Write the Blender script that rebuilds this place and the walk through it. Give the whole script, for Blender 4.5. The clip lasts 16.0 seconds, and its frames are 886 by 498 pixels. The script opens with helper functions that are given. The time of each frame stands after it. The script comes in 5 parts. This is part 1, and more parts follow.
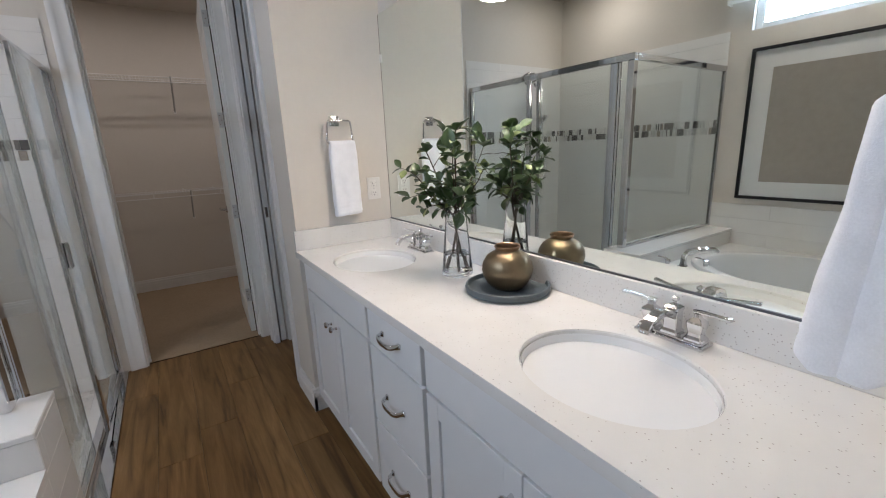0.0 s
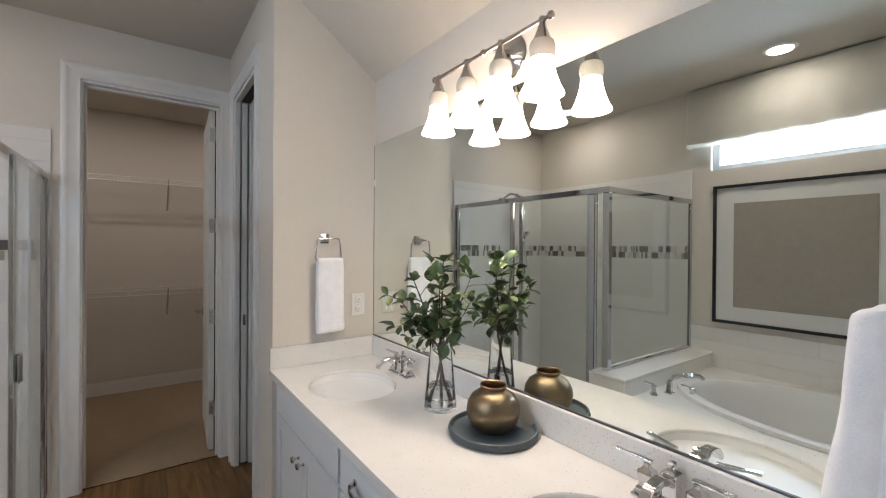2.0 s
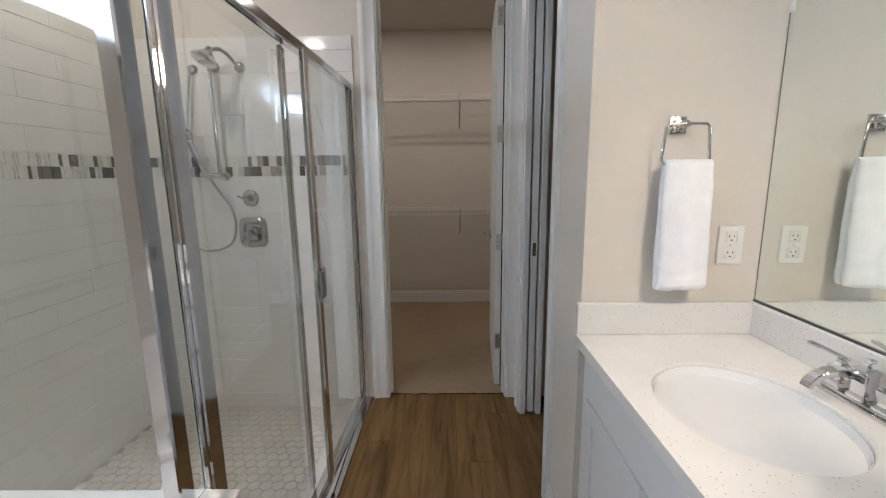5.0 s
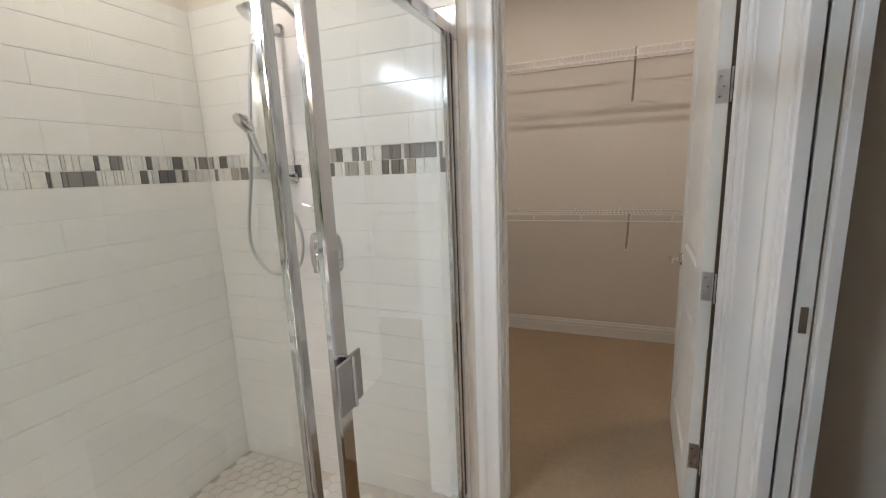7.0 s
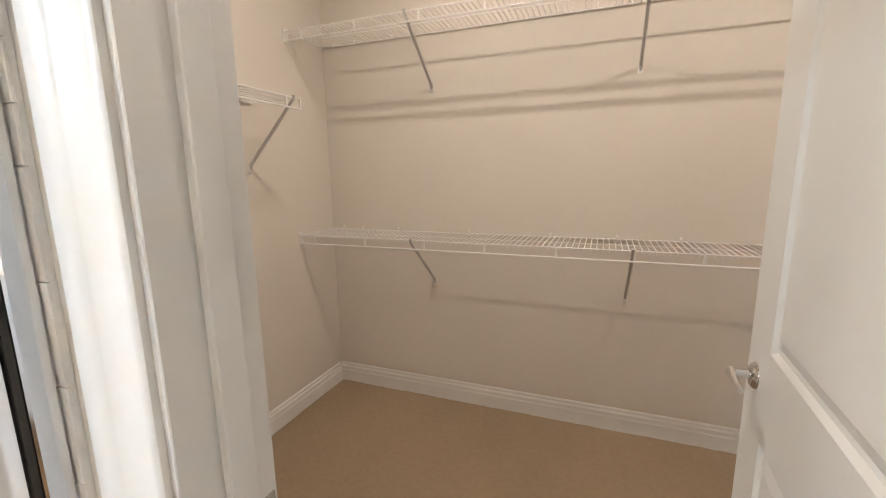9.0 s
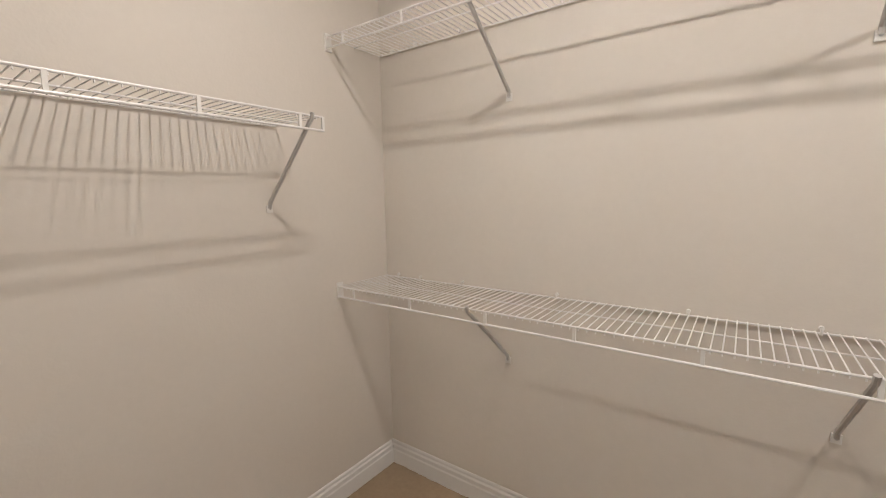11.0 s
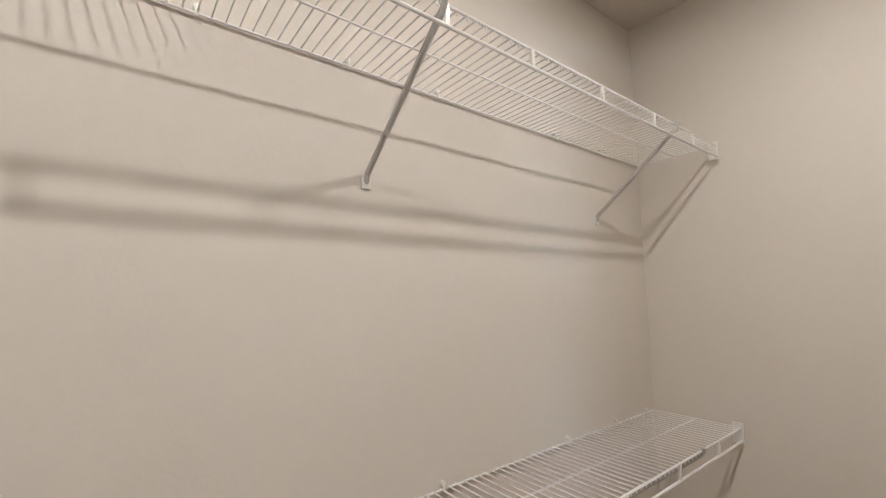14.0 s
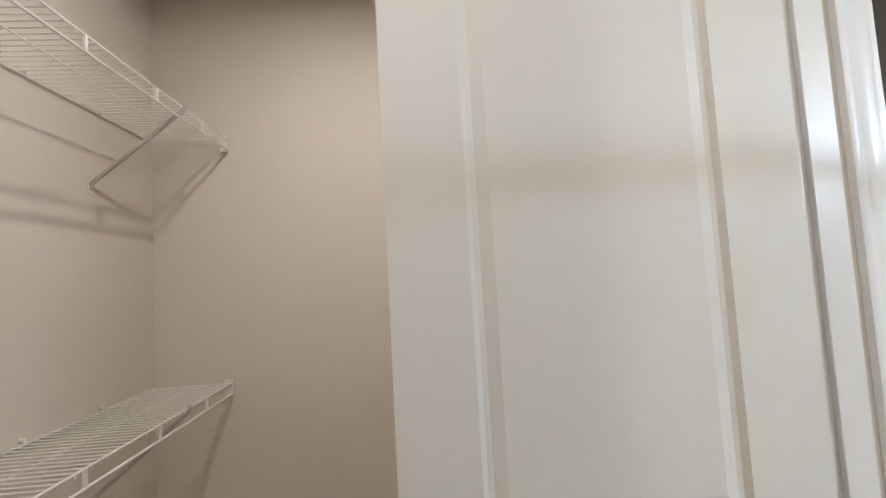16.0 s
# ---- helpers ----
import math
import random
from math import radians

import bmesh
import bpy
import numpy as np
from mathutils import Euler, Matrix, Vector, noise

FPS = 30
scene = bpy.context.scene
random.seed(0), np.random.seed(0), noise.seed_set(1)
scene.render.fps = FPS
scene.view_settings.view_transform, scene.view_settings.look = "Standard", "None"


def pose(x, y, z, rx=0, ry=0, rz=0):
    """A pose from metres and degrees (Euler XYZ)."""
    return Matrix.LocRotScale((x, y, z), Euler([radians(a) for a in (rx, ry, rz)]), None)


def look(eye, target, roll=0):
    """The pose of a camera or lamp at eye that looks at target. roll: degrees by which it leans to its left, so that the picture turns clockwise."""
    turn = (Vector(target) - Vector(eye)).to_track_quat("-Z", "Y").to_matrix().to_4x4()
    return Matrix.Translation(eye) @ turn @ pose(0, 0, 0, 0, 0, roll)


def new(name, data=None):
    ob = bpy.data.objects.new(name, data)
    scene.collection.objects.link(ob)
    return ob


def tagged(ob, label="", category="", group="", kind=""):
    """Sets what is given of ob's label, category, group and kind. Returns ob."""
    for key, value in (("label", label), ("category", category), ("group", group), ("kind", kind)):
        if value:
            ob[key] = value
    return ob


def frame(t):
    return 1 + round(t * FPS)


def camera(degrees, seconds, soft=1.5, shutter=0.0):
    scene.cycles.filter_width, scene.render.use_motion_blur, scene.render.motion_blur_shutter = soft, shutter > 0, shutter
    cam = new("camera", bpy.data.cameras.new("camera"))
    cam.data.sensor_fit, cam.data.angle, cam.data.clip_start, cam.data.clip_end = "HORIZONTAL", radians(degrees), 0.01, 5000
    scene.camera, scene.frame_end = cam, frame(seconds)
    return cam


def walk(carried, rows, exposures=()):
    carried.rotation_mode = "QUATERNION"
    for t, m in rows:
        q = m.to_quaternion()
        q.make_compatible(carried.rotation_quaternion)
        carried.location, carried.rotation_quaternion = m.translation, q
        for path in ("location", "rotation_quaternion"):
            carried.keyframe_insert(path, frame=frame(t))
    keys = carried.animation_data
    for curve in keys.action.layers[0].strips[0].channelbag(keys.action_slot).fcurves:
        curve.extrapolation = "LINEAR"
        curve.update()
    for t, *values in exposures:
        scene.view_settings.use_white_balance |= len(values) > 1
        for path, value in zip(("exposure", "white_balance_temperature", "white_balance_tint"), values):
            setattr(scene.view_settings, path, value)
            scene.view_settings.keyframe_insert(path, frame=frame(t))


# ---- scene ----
cam = camera(93.6, 16.0, soft=1.1)
PATH = [
    (0, (-1.016, -2.057, 1.347), (0.047, -0.429, 0.876), -2.3),
    (0.5, (-1.013, -2.05, 1.368), (0.101, -0.429, 1.008), -1.5),
    (1, (-1.013, -2.043, 1.398), (0.135, -0.422, 1.166), -0.7),
    (1.5, (-1.015, -2.033, 1.425), (0.154, -0.414, 1.322), -0.0),
    (2, (-1.013, -2.031, 1.458), (0.158, -0.409, 1.449), 0.4),
    (2.5, (-1.014, -2.029, 1.473), (0.121, -0.382, 1.496), 0.3),
    (3, (-1.003, -1.992, 1.468), (0.042, -0.287, 1.453), -0.0),
    (3.5, (-0.969, -1.871, 1.434), (-0.092, -0.076, 1.333), -0.5),
    (4, (-0.913, -1.681, 1.425), (-0.285, 0.206, 1.214), -0.8),
    (4.5, (-0.887, -1.479, 1.401), (-0.579, 0.474, 1.102), -0.8),
    (5, (-0.919, -1.216, 1.37), (-0.95, 0.752, 1.015), -0.7),
    (5.2, (-0.927, -1.124, 1.374), (-1.088, 0.834, 1.001), -0.8),
    (7.3, (-0.927, -0.075, 1.376), (-1.679, 1.741, 1.007), -2.4),
    (7.5, (-0.924, 0.07, 1.376), (-1.655, 1.894, 1.002), -2.3),
    (8, (-0.913, 0.377, 1.362), (-1.566, 2.229, 0.986), -1.6),
    (8.5, (-0.944, 0.662, 1.367), (-1.564, 2.526, 0.993), -1.1),
    (9, (-0.935, 0.944, 1.357), (-1.643, 2.78, 1.001), -0.8),
    (9.2, (-0.928, 1.043, 1.365), (-1.7, 2.853, 1.009), -1.1),
    (11.3, (-1.087, 1.688, 1.429), (-2.264, 3.286, 1.178), -0.9),
    (11.5, (-1.11, 1.746, 1.429), (-2.206, 3.405, 1.209), -0.9),
    (12, (-1.197, 1.889, 1.437), (-1.946, 3.738, 1.296), -1.0),
    (12.5, (-1.249, 1.993, 1.454), (-1.494, 3.977, 1.401), -1.0),
    (13, (-1.245, 2.098, 1.475), (-0.957, 4.076, 1.545), -0.6),
    (13.5, (-1.242, 2.176, 1.521), (-0.444, 4.004, 1.669), -1.0),
    (14, (-1.275, 2.229, 1.529), (-0.056, 3.799, 1.746), -0.9),
    (14.5, (-1.303, 2.236, 1.532), (0.265, 3.454, 1.773), -1.2),
    (15, (-1.298, 2.128, 1.530), (0.511, 2.957, 1.739), -1.5),
    (15.5, (-1.279, 2.097, 1.528), (0.687, 2.433, 1.678), -2.0),
    (16, (-1.329, 2.027, 1.433), (0.660, 1.872, 1.564), -3.2),
]
walk(cam, [(t, look(eye, target, roll)) for t, eye, target, roll in PATH],
     [(0, -0.70, 6330, 17), (1.5, -0.74, 6650, 17), (3, -0.75, 6800, 17), (4, -0.51, 6650, 18), (4.5, -0.28, 6580, 17), (5.2, -0.47, 6580, 16), (7.5, 0.39, 6960, 16), (8, 0.49, 7000, 17), (8.5, 0.62, 7020, 17), (9.2, 1.02, 7150, 16), (11.5, 1.07, 6280, 13), (13, 0.97, 6240, 12), (14.5, 0.88, 6230, 12), (16, 0.73, 6480, 13)])

# ---- light ----
CEIL = 2.75          # ceiling height
WY = 1.18            # bathroom face of the closet wall
FARX = -2.70         # outer wall with the window
GX = -1.46           # plane of the shower front
GY = -0.43           # plane of the shower's side panel
BACKY = 3.14         # closet back wall
CLX, CRX = -2.525, 0.562   # closet side walls
CT = 0.886           # counter height

world = bpy.data.worlds.new("sky")
scene.world = world
world.use_nodes = True
wn = world.node_tree.nodes
sky = wn.new("ShaderNodeTexSky")
sky.sky_type, sky.sun_disc = "NISHITA", False
sky.sun_elevation, sky.sun_rotation = radians(48), radians(200)
wn["Background"].inputs[1].default_value = 0.12
world.node_tree.links.new(sky.outputs[0], wn["Background"].inputs[0])


def lamp(name, kind, loc, energy, color, size=0.1, aim=None):
    d = bpy.data.lights.new(name, kind)
    d.energy, d.color = energy, color
    if kind == "AREA":
        d.shape, d.size = "DISK", size
    elif kind == "POINT":
        d.shadow_soft_size = size
    elif kind == "SPOT":
        d.shadow_soft_size, d.spot_size, d.spot_blend = size, radians(150), 0.6
    ob = new(name, d)
    if kind == "AREA" or aim is not None:
        ob.matrix_world = look(loc, aim if aim is not None else (loc[0], loc[1] + 1e-4, loc[2] - 1))
    else:
        ob.location = loc
    return ob


sun = bpy.data.lights.new("sun", "SUN")
sun.energy, sun.angle, sun.color = 2.5, radians(0.6), (1.0, 0.95, 0.87)
sun_ob = new("sun", sun)
sun_ob.matrix_world = look((4, 3, 6), (0, 0, 0))

VANITY_Y = (-0.76, -0.925, -1.09, -1.255)
VANITY_X = -0.12
for y in VANITY_Y:
    lamp("vanity_bulb_light", "POINT", (VANITY_X, y, 1.925), 10.0, (1.0, 0.905, 0.80), 0.03)
CANS = ((-2.32, -1.12), (-2.25, 0.5))
for x, y in CANS:
    lamp("can_light", "AREA", (x, y, CEIL - 0.012), 8.0, (1.0, 0.93, 0.84), 0.13)
CLOSET_CANS = ((-0.36, 2.215), (-1.53, 2.215))
for x, y in CLOSET_CANS:
    lamp("closet_can_light", "AREA", (x, y, CEIL - 0.012), 6.9, (1.0, 0.935, 0.865), 0.07)
win = bpy.data.lights.new("window_light", "AREA")
win.shape, win.size, win.size_y, win.energy, win.color = "RECTANGLE", 1.36, 0.13, 40.0, (0.58, 0.78, 1.0)
new("window_light", win).matrix_world = look((FARX - 0.040, -1.3125, 2.195), (FARX + 2.0, -1.3125, 2.195))


# ---- materials ----
def mat(name, color, rough=0.5, metal=0.0, grain=None, bump=None, vary=0.0, spec=0.5, coat=0.0):
    """A principled surface. grain: (scale, amount) of colour mottling at two scales; bump: (scale, height)."""
    m = bpy.data.materials.new(name)
    m.use_nodes = True
    nt = m.node_tree
    b = nt.nodes["Principled BSDF"]
    b.inputs["Base Color"].default_value = (*color, 1)
    b.inputs["Roughness"].default_value = rough
    b.inputs["Metallic"].default_value = metal
    b.inputs["Specular IOR Level"].default_value = spec
    b.inputs["Coat Weight"].default_value = coat
    tc = nt.nodes.new("ShaderNodeTexCoord")
    geo = nt.nodes.new("ShaderNodeNewGeometry")
    pos = geo.outputs["Position"]
    col = None
    if grain:
        n1 = nt.nodes.new("ShaderNodeTexNoise")
        n1.inputs["Scale"].default_value, n1.inputs["Detail"].default_value = grain[0], 6
        n2 = nt.nodes.new("ShaderNodeTexNoise")
        n2.inputs["Scale"].default_value, n2.inputs["Detail"].default_value = grain[0] / 14, 3
        nt.links.new(pos, n1.inputs["Vector"])
        nt.links.new(pos, n2.inputs["Vector"])
        add = nt.nodes.new("ShaderNodeMath")
        nt.links.new(n1.outputs[0], add.inputs[0])
        nt.links.new(n2.outputs[0], add.inputs[1])
        r = nt.nodes.new("ShaderNodeMapRange")
        nt.links.new(add.outputs[0], r.inputs[0])
        r.inputs[1].default_value, r.inputs[2].default_value = 0.6, 1.4
        r.inputs[3].default_value, r.inputs[4].default_value = 1 - grain[1], 1 + grain[1]
        mul = nt.nodes.new("ShaderNodeVectorMath")
        mul.operation = "SCALE"
        mul.inputs[0].default_value = color
        nt.links.new(r.outputs[0], mul.inputs["Scale"])
        col = mul.outputs[0]
        rr = nt.nodes.new("ShaderNodeMapRange")
        nt.links.new(n2.outputs[0], rr.inputs[0])
        rr.inputs[3].default_value, rr.inputs[4].default_value = max(rough - 0.06, 0.02), min(rough + 0.06, 1)
        nt.links.new(rr.outputs[0], b.inputs["Roughness"])
    if vary:
        oi = nt.nodes.new("ShaderNodeObjectInfo")
        r2 = nt.nodes.new("ShaderNodeMapRange")
        nt.links.new(oi.outputs["Random"], r2.inputs[0])
        r2.inputs[3].default_value, r2.inputs[4].default_value = 1 - vary, 1 + vary
        mul2 = nt.nodes.new("ShaderNodeVectorMath")
        mul2.operation = "SCALE"
        mul2.inputs[0].default_value = color
        if col:
            nt.links.new(col, mul2.inputs[0])
        nt.links.new(r2.outputs[0], mul2.inputs["Scale"])
        col = mul2.outputs[0]
    if col:
        nt.links.new(col, b.inputs["Base Color"])
    if bump:
        n3 = nt.nodes.new("ShaderNodeTexNoise")
        n3.inputs["Scale"].default_value, n3.inputs["Detail"].default_value = bump[0], 4
        nt.links.new(pos, n3.inputs["Vector"])
        bp = nt.nodes.new("ShaderNodeBump")
        bp.inputs["Strength"].default_value, bp.inputs["Distance"].default_value = 0.5, bump[1]
        nt.links.new(n3.outputs[0], bp.inputs["Height"])
        nt.links.new(bp.outputs[0], b.inputs["Normal"])
    return m


def glass_mat(name, tint=(1, 1, 1), rough=0.0, ior=1.45):
    m = mat(name, tint, rough)
    b = m.node_tree.nodes["Principled BSDF"]
    b.inputs["Transmission Weight"].default_value = 1.0
    b.inputs["IOR"].default_value = ior
    return m


def glow_mat(name, color, strength, base=(0.8, 0.8, 0.8), rough=0.4):
    m = mat(name, base, rough)
    b = m.node_tree.nodes["Principled BSDF"]
    b.inputs["Emission Color"].default_value = (*color, 1)
    b.inputs["Emission Strength"].default_value = strength
    return m


def floor_wood():
    """Brown plank with long grain along y, darker streaks and a shift of tone from plank to plank."""
    m = mat("floor_wood", (0.16, 0.09, 0.045), 0.5, spec=0.3)
    nt = m.node_tree
    b = nt.nodes["Principled BSDF"]
    geo = nt.nodes.new("ShaderNodeNewGeometry")
    oi = nt.nodes.new("ShaderNodeObjectInfo")
    comb = nt.nodes.new("ShaderNodeVectorMath")
    comb.operation = "MULTIPLY_ADD"
    comb.inputs[1].default_value = (1, 1, 1)
    nt.links.new(geo.outputs["Position"], comb.inputs[0])
    sc = nt.nodes.new("ShaderNodeVectorMath")
    sc.operation = "SCALE"
    sc.inputs[0].default_value = (7, 13, 0)
    nt.links.new(oi.outputs["Random"], sc.inputs["Scale"])
    nt.links.new(sc.outputs[0], comb.inputs[2])
    st = nt.nodes.new("ShaderNodeVectorMath")
    st.operation = "MULTIPLY"
    st.inputs[1].default_value = (14, 1.1, 1)
    nt.links.new(comb.outputs[0], st.inputs[0])
    n1 = nt.nodes.new("ShaderNodeTexNoise")
    n1.inputs["Scale"].default_value, n1.inputs["Detail"].default_value, n1.inputs["Distortion"].default_value = 1.3, 7, 1.2
    nt.links.new(st.outputs[0], n1.inputs["Vector"])
    n2 = nt.nodes.new("ShaderNodeTexNoise")
    n2.inputs["Scale"].default_value, n2.inputs["Detail"].default_value = 11, 5
    nt.links.new(st.outputs[0], n2.inputs["Vector"])
    ramp = nt.nodes.new("ShaderNodeValToRGB")
    e = ramp.color_ramp.elements
    e[0].position, e[0].color = 0.26, (0.064, 0.032, 0.011, 1)
    e[1].position, e[1].color = 0.76, (0.250, 0.142, 0.056, 1)
    mid = e.new(0.47)
    mid.color = (0.165, 0.088, 0.031, 1)
    nt.links.new(n1.outputs[0], ramp.inputs[0])
    r = nt.nodes.new("ShaderNodeMapRange")
    r.inputs[3].default_value, r.inputs[4].default_value = 0.78, 1.22
    nt.links.new(n2.outputs[0], r.inputs[0])
    r2 = nt.nodes.new("ShaderNodeMapRange")
    r2.inputs[3].default_value, r2.inputs[4].default_value = 0.8, 1.2
    nt.links.new(oi.outputs["Random"], r2.inputs[0])
    mm = nt.nodes.new("ShaderNodeMath")
    mm.operation = "MULTIPLY"
    nt.links.new(r.outputs[0], mm.inputs[0])
    nt.links.new(r2.outputs[0], mm.inputs[1])
    out = nt.nodes.new("ShaderNodeVectorMath")
    out.operation = "SCALE"
    nt.links.new(ramp.outputs[0], out.inputs[0])
    nt.links.new(mm.outputs[0], out.inputs["Scale"])
    nt.links.new(out.outputs[0], b.inputs["Base Color"])
    bp = nt.nodes.new("ShaderNodeBump")
    bp.inputs["Strength"].default_value, bp.inputs["Distance"].default_value = 0.35, 0.001
    nt.links.new(n2.outputs[0], bp.inputs["Height"])
    nt.links.new(bp.outputs[0], b.inputs["Normal"])
    return m


def quartz():
    """White engineered stone with small grey and tan flecks."""
    m = mat("quartz", (0.76, 0.72, 0.66), 0.16)
    nt = m.node_tree
    b = nt.nodes["Principled BSDF"]
    geo = nt.nodes.new("ShaderNodeNewGeometry")
    v = nt.nodes.new("ShaderNodeTexVoronoi")
    v.inputs["Scale"].default_value = 135
    nt.links.new(geo.outputs["Position"], v.inputs["Vector"])
    r = nt.nodes.new("ShaderNodeMapRange")
    r.inputs[1].default_value, r.inputs[2].default_value = 0.10, 0.24
    nt.links.new(v.outputs["Distance"], r.inputs[0])
    sep = nt.nodes.new("ShaderNodeSeparateColor")
    nt.links.new(v.outputs["Color"], sep.inputs[0])
    gt = nt.nodes.new("ShaderNodeMath")
    gt.operation = "GREATER_THAN"
    gt.inputs[1].default_value = 0.24
    nt.links.new(sep.outputs[0], gt.inputs[0])
    mx = nt.nodes.new("ShaderNodeMath")
    mx.operation = "MAXIMUM"
    nt.links.new(r.outputs[0], mx.inputs[0])
    nt.links.new(gt.outputs[0], mx.inputs[1])
    n = nt.nodes.new("ShaderNodeTexNoise")
    n.inputs["Scale"].default_value, n.inputs["Detail"].default_value = 9, 5
    nt.links.new(geo.outputs["Position"], n.inputs["Vector"])
    base = nt.nodes.new("ShaderNodeMix")
    base.data_type = "RGBA"
    base.inputs[6].default_value, base.inputs[7].default_value = (0.69, 0.665, 0.625, 1), (0.79, 0.775, 0.745, 1)
    nt.links.new(n.outputs[0], base.inputs[0])
    mix = nt.nodes.new("ShaderNodeMix")
    mix.data_type = "RGBA"
    mix.inputs[6].default_value = (0.38, 0.34, 0.30, 1)
    nt.links.new(mx.outputs[0], mix.inputs[0])
    nt.links.new(base.outputs[2], mix.inputs[7])
    nt.links.new(mix.outputs[2], b.inputs["Base Color"])
    return m


def carpet_mat():
    """Short beige pile: fine fibre grain, and broad soft strokes where the nap lies the other way."""
    m = mat("carpet", (0.33, 0.247, 0.166), 0.95, grain=(600, 0.10), bump=(700, 0.004), spec=0.08)
    nt = m.node_tree
    b = nt.nodes["Principled BSDF"]
    src = b.inputs["Base Color"].links[0].from_socket
    geo = nt.nodes.new("ShaderNodeNewGeometry")
    st = nt.nodes.new("ShaderNodeVectorMath")
    st.operation = "MULTIPLY"
    st.inputs[1].default_value = (1.7, 1.0, 1)
    nt.links.new(geo.outputs["Position"], st.inputs[0])
    n = nt.nodes.new("ShaderNodeTexNoise")
    n.inputs["Scale"].default_value, n.inputs["Detail"].default_value = 1.2, 2
    nt.links.new(st.outputs[0], n.inputs["Vector"])
    r = nt.nodes.new("ShaderNodeMapRange")
    r.inputs[1].default_value, r.inputs[2].default_value = 0.38, 0.62
    r.inputs[3].default_value, r.inputs[4].default_value = 0.96, 1.05
    nt.links.new(n.outputs[0], r.inputs[0])
    mul = nt.nodes.new("ShaderNodeVectorMath")
    mul.operation = "SCALE"
    nt.links.new(src, mul.inputs[0])
    nt.links.new(r.outputs[0], mul.inputs["Scale"])
    nt.links.new(mul.outputs[0], b.inputs["Base Color"])
    return m


def mosaic_mat():
    """Glass and stone strips: white, greys, taupe, from piece to piece."""
    m = mat("mosaic", (0.5, 0.5, 0.5), 0.12)
    nt = m.node_tree
    b = nt.nodes["Principled BSDF"]
    oi = nt.nodes.new("ShaderNodeObjectInfo")
    ramp = nt.nodes.new("ShaderNodeValToRGB")
    ramp.color_ramp.interpolation = "CONSTANT"
    e = ramp.color_ramp.elements
    e[0].position, e[0].color = 0.0, (0.74, 0.72, 0.68, 1)
    e[1].position, e[1].color = 0.46, (0.125, 0.118, 0.115, 1)
    for p, c in ((0.55, (0.22, 0.205, 0.195)), (0.70, (0.38, 0.33, 0.28)), (0.78, (0.60, 0.585, 0.56)), (0.90, (0.155, 0.147, 0.142))):
        q = e.new(p)
        q.color = (*c, 1)
    nt.links.new(oi.outputs["Random"], ramp.inputs[0])
    geo = nt.nodes.new("ShaderNodeNewGeometry")
    n = nt.nodes.new("ShaderNodeTexNoise")
    n.inputs["Scale"].default_value = 60
    nt.links.new(geo.outputs["Position"], n.inputs["Vector"])
    r = nt.nodes.new("ShaderNodeMapRange")
    r.inputs[3].default_value, r.inputs[4].default_value = 0.8, 1.2
    nt.links.new(n.outputs[0], r.inputs[0])
    mul = nt.nodes.new("ShaderNodeVectorMath")
    mul.operation = "SCALE"
    nt.links.new(ramp.outputs[0], mul.inputs[0])
    nt.links.new(r.outputs[0], mul.inputs["Scale"])
    nt.links.new(mul.outputs[0], b.inputs["Base Color"])
    return m


def shade_mat():
    """Frosted opal glass of a lit lamp shade."""
    m = bpy.data.materials.new("opal_glass")
    m.use_nodes = True
    nt = m.node_tree
    nt.nodes.remove(nt.nodes["Principled BSDF"])
    out = nt.nodes["Material Output"]
    d = nt.nodes.new("ShaderNodeBsdfDiffuse")
    d.inputs[0].default_value = (0.85, 0.83, 0.8, 1)
    t = nt.nodes.new("ShaderNodeBsdfTranslucent")
    t.inputs[0].default_value = (0.030, 0.026, 0.021, 1)
    g = nt.nodes.new("ShaderNodeBsdfGlossy")
    g.inputs["Roughness"].default_value = 0.25
    m1 = nt.nodes.new("ShaderNodeMixShader")
    m1.inputs[0].default_value = 0.55
    nt.links.new(d.outputs[0], m1.inputs[1])
    nt.links.new(t.outputs[0], m1.inputs[2])
    m2 = nt.nodes.new("ShaderNodeMixShader")
    m2.inputs[0].default_value = 0.06
    nt.links.new(m1.outputs[0], m2.inputs[1])
    nt.links.new(g.outputs[0], m2.inputs[2])
    nt.links.new(m2.outputs[0], out.inputs[0])
    return m


PAINT = mat("wall_paint", (0.66, 0.611, 0.546), 0.62, grain=(40, 0.02), bump=(110, 0.0008), spec=0.3)
CEILP = mat("ceiling_paint", (0.60, 0.55, 0.485), 0.8, grain=(30, 0.02), bump=(150, 0.002), spec=0.2)
TRIM = mat("trim_paint", (0.74, 0.725, 0.70), 0.32, grain=(20, 0.015), bump=(120, 0.0004))
DOORP = mat("door_paint", (0.735, 0.727, 0.68), 0.55, grain=(20, 0.015), bump=(180, 0.0005))
CABP = mat("cabinet_paint", (0.72, 0.72, 0.715), 0.34, grain=(25, 0.012), bump=(160, 0.0003))
# near-black: rubber seals, and painted shade in gaps, holes and slots
DARK = mat("seal_and_gap_shade", (0.035, 0.03, 0.026), 0.8, grain=(50, 0.2))
CHANNEL = mat("dark_channel", (0.10, 0.105, 0.115), 0.35, 0.8, grain=(60, 0.1))
BROWN = mat("brown_strip", (0.055, 0.04, 0.025), 0.7, grain=(50, 0.15))
CHROME = mat("chrome", (0.69, 0.69, 0.70), 0.06, 1.0, grain=(30, 0.03))
NICKEL = mat("brushed_nickel", (0.50, 0.47, 0.44), 0.24, 1.0, grain=(60, 0.06))
BRONZE_LIP = mat("copper_rim", (0.38, 0.25, 0.155), 0.30, 1.0, grain=(40, 0.1))
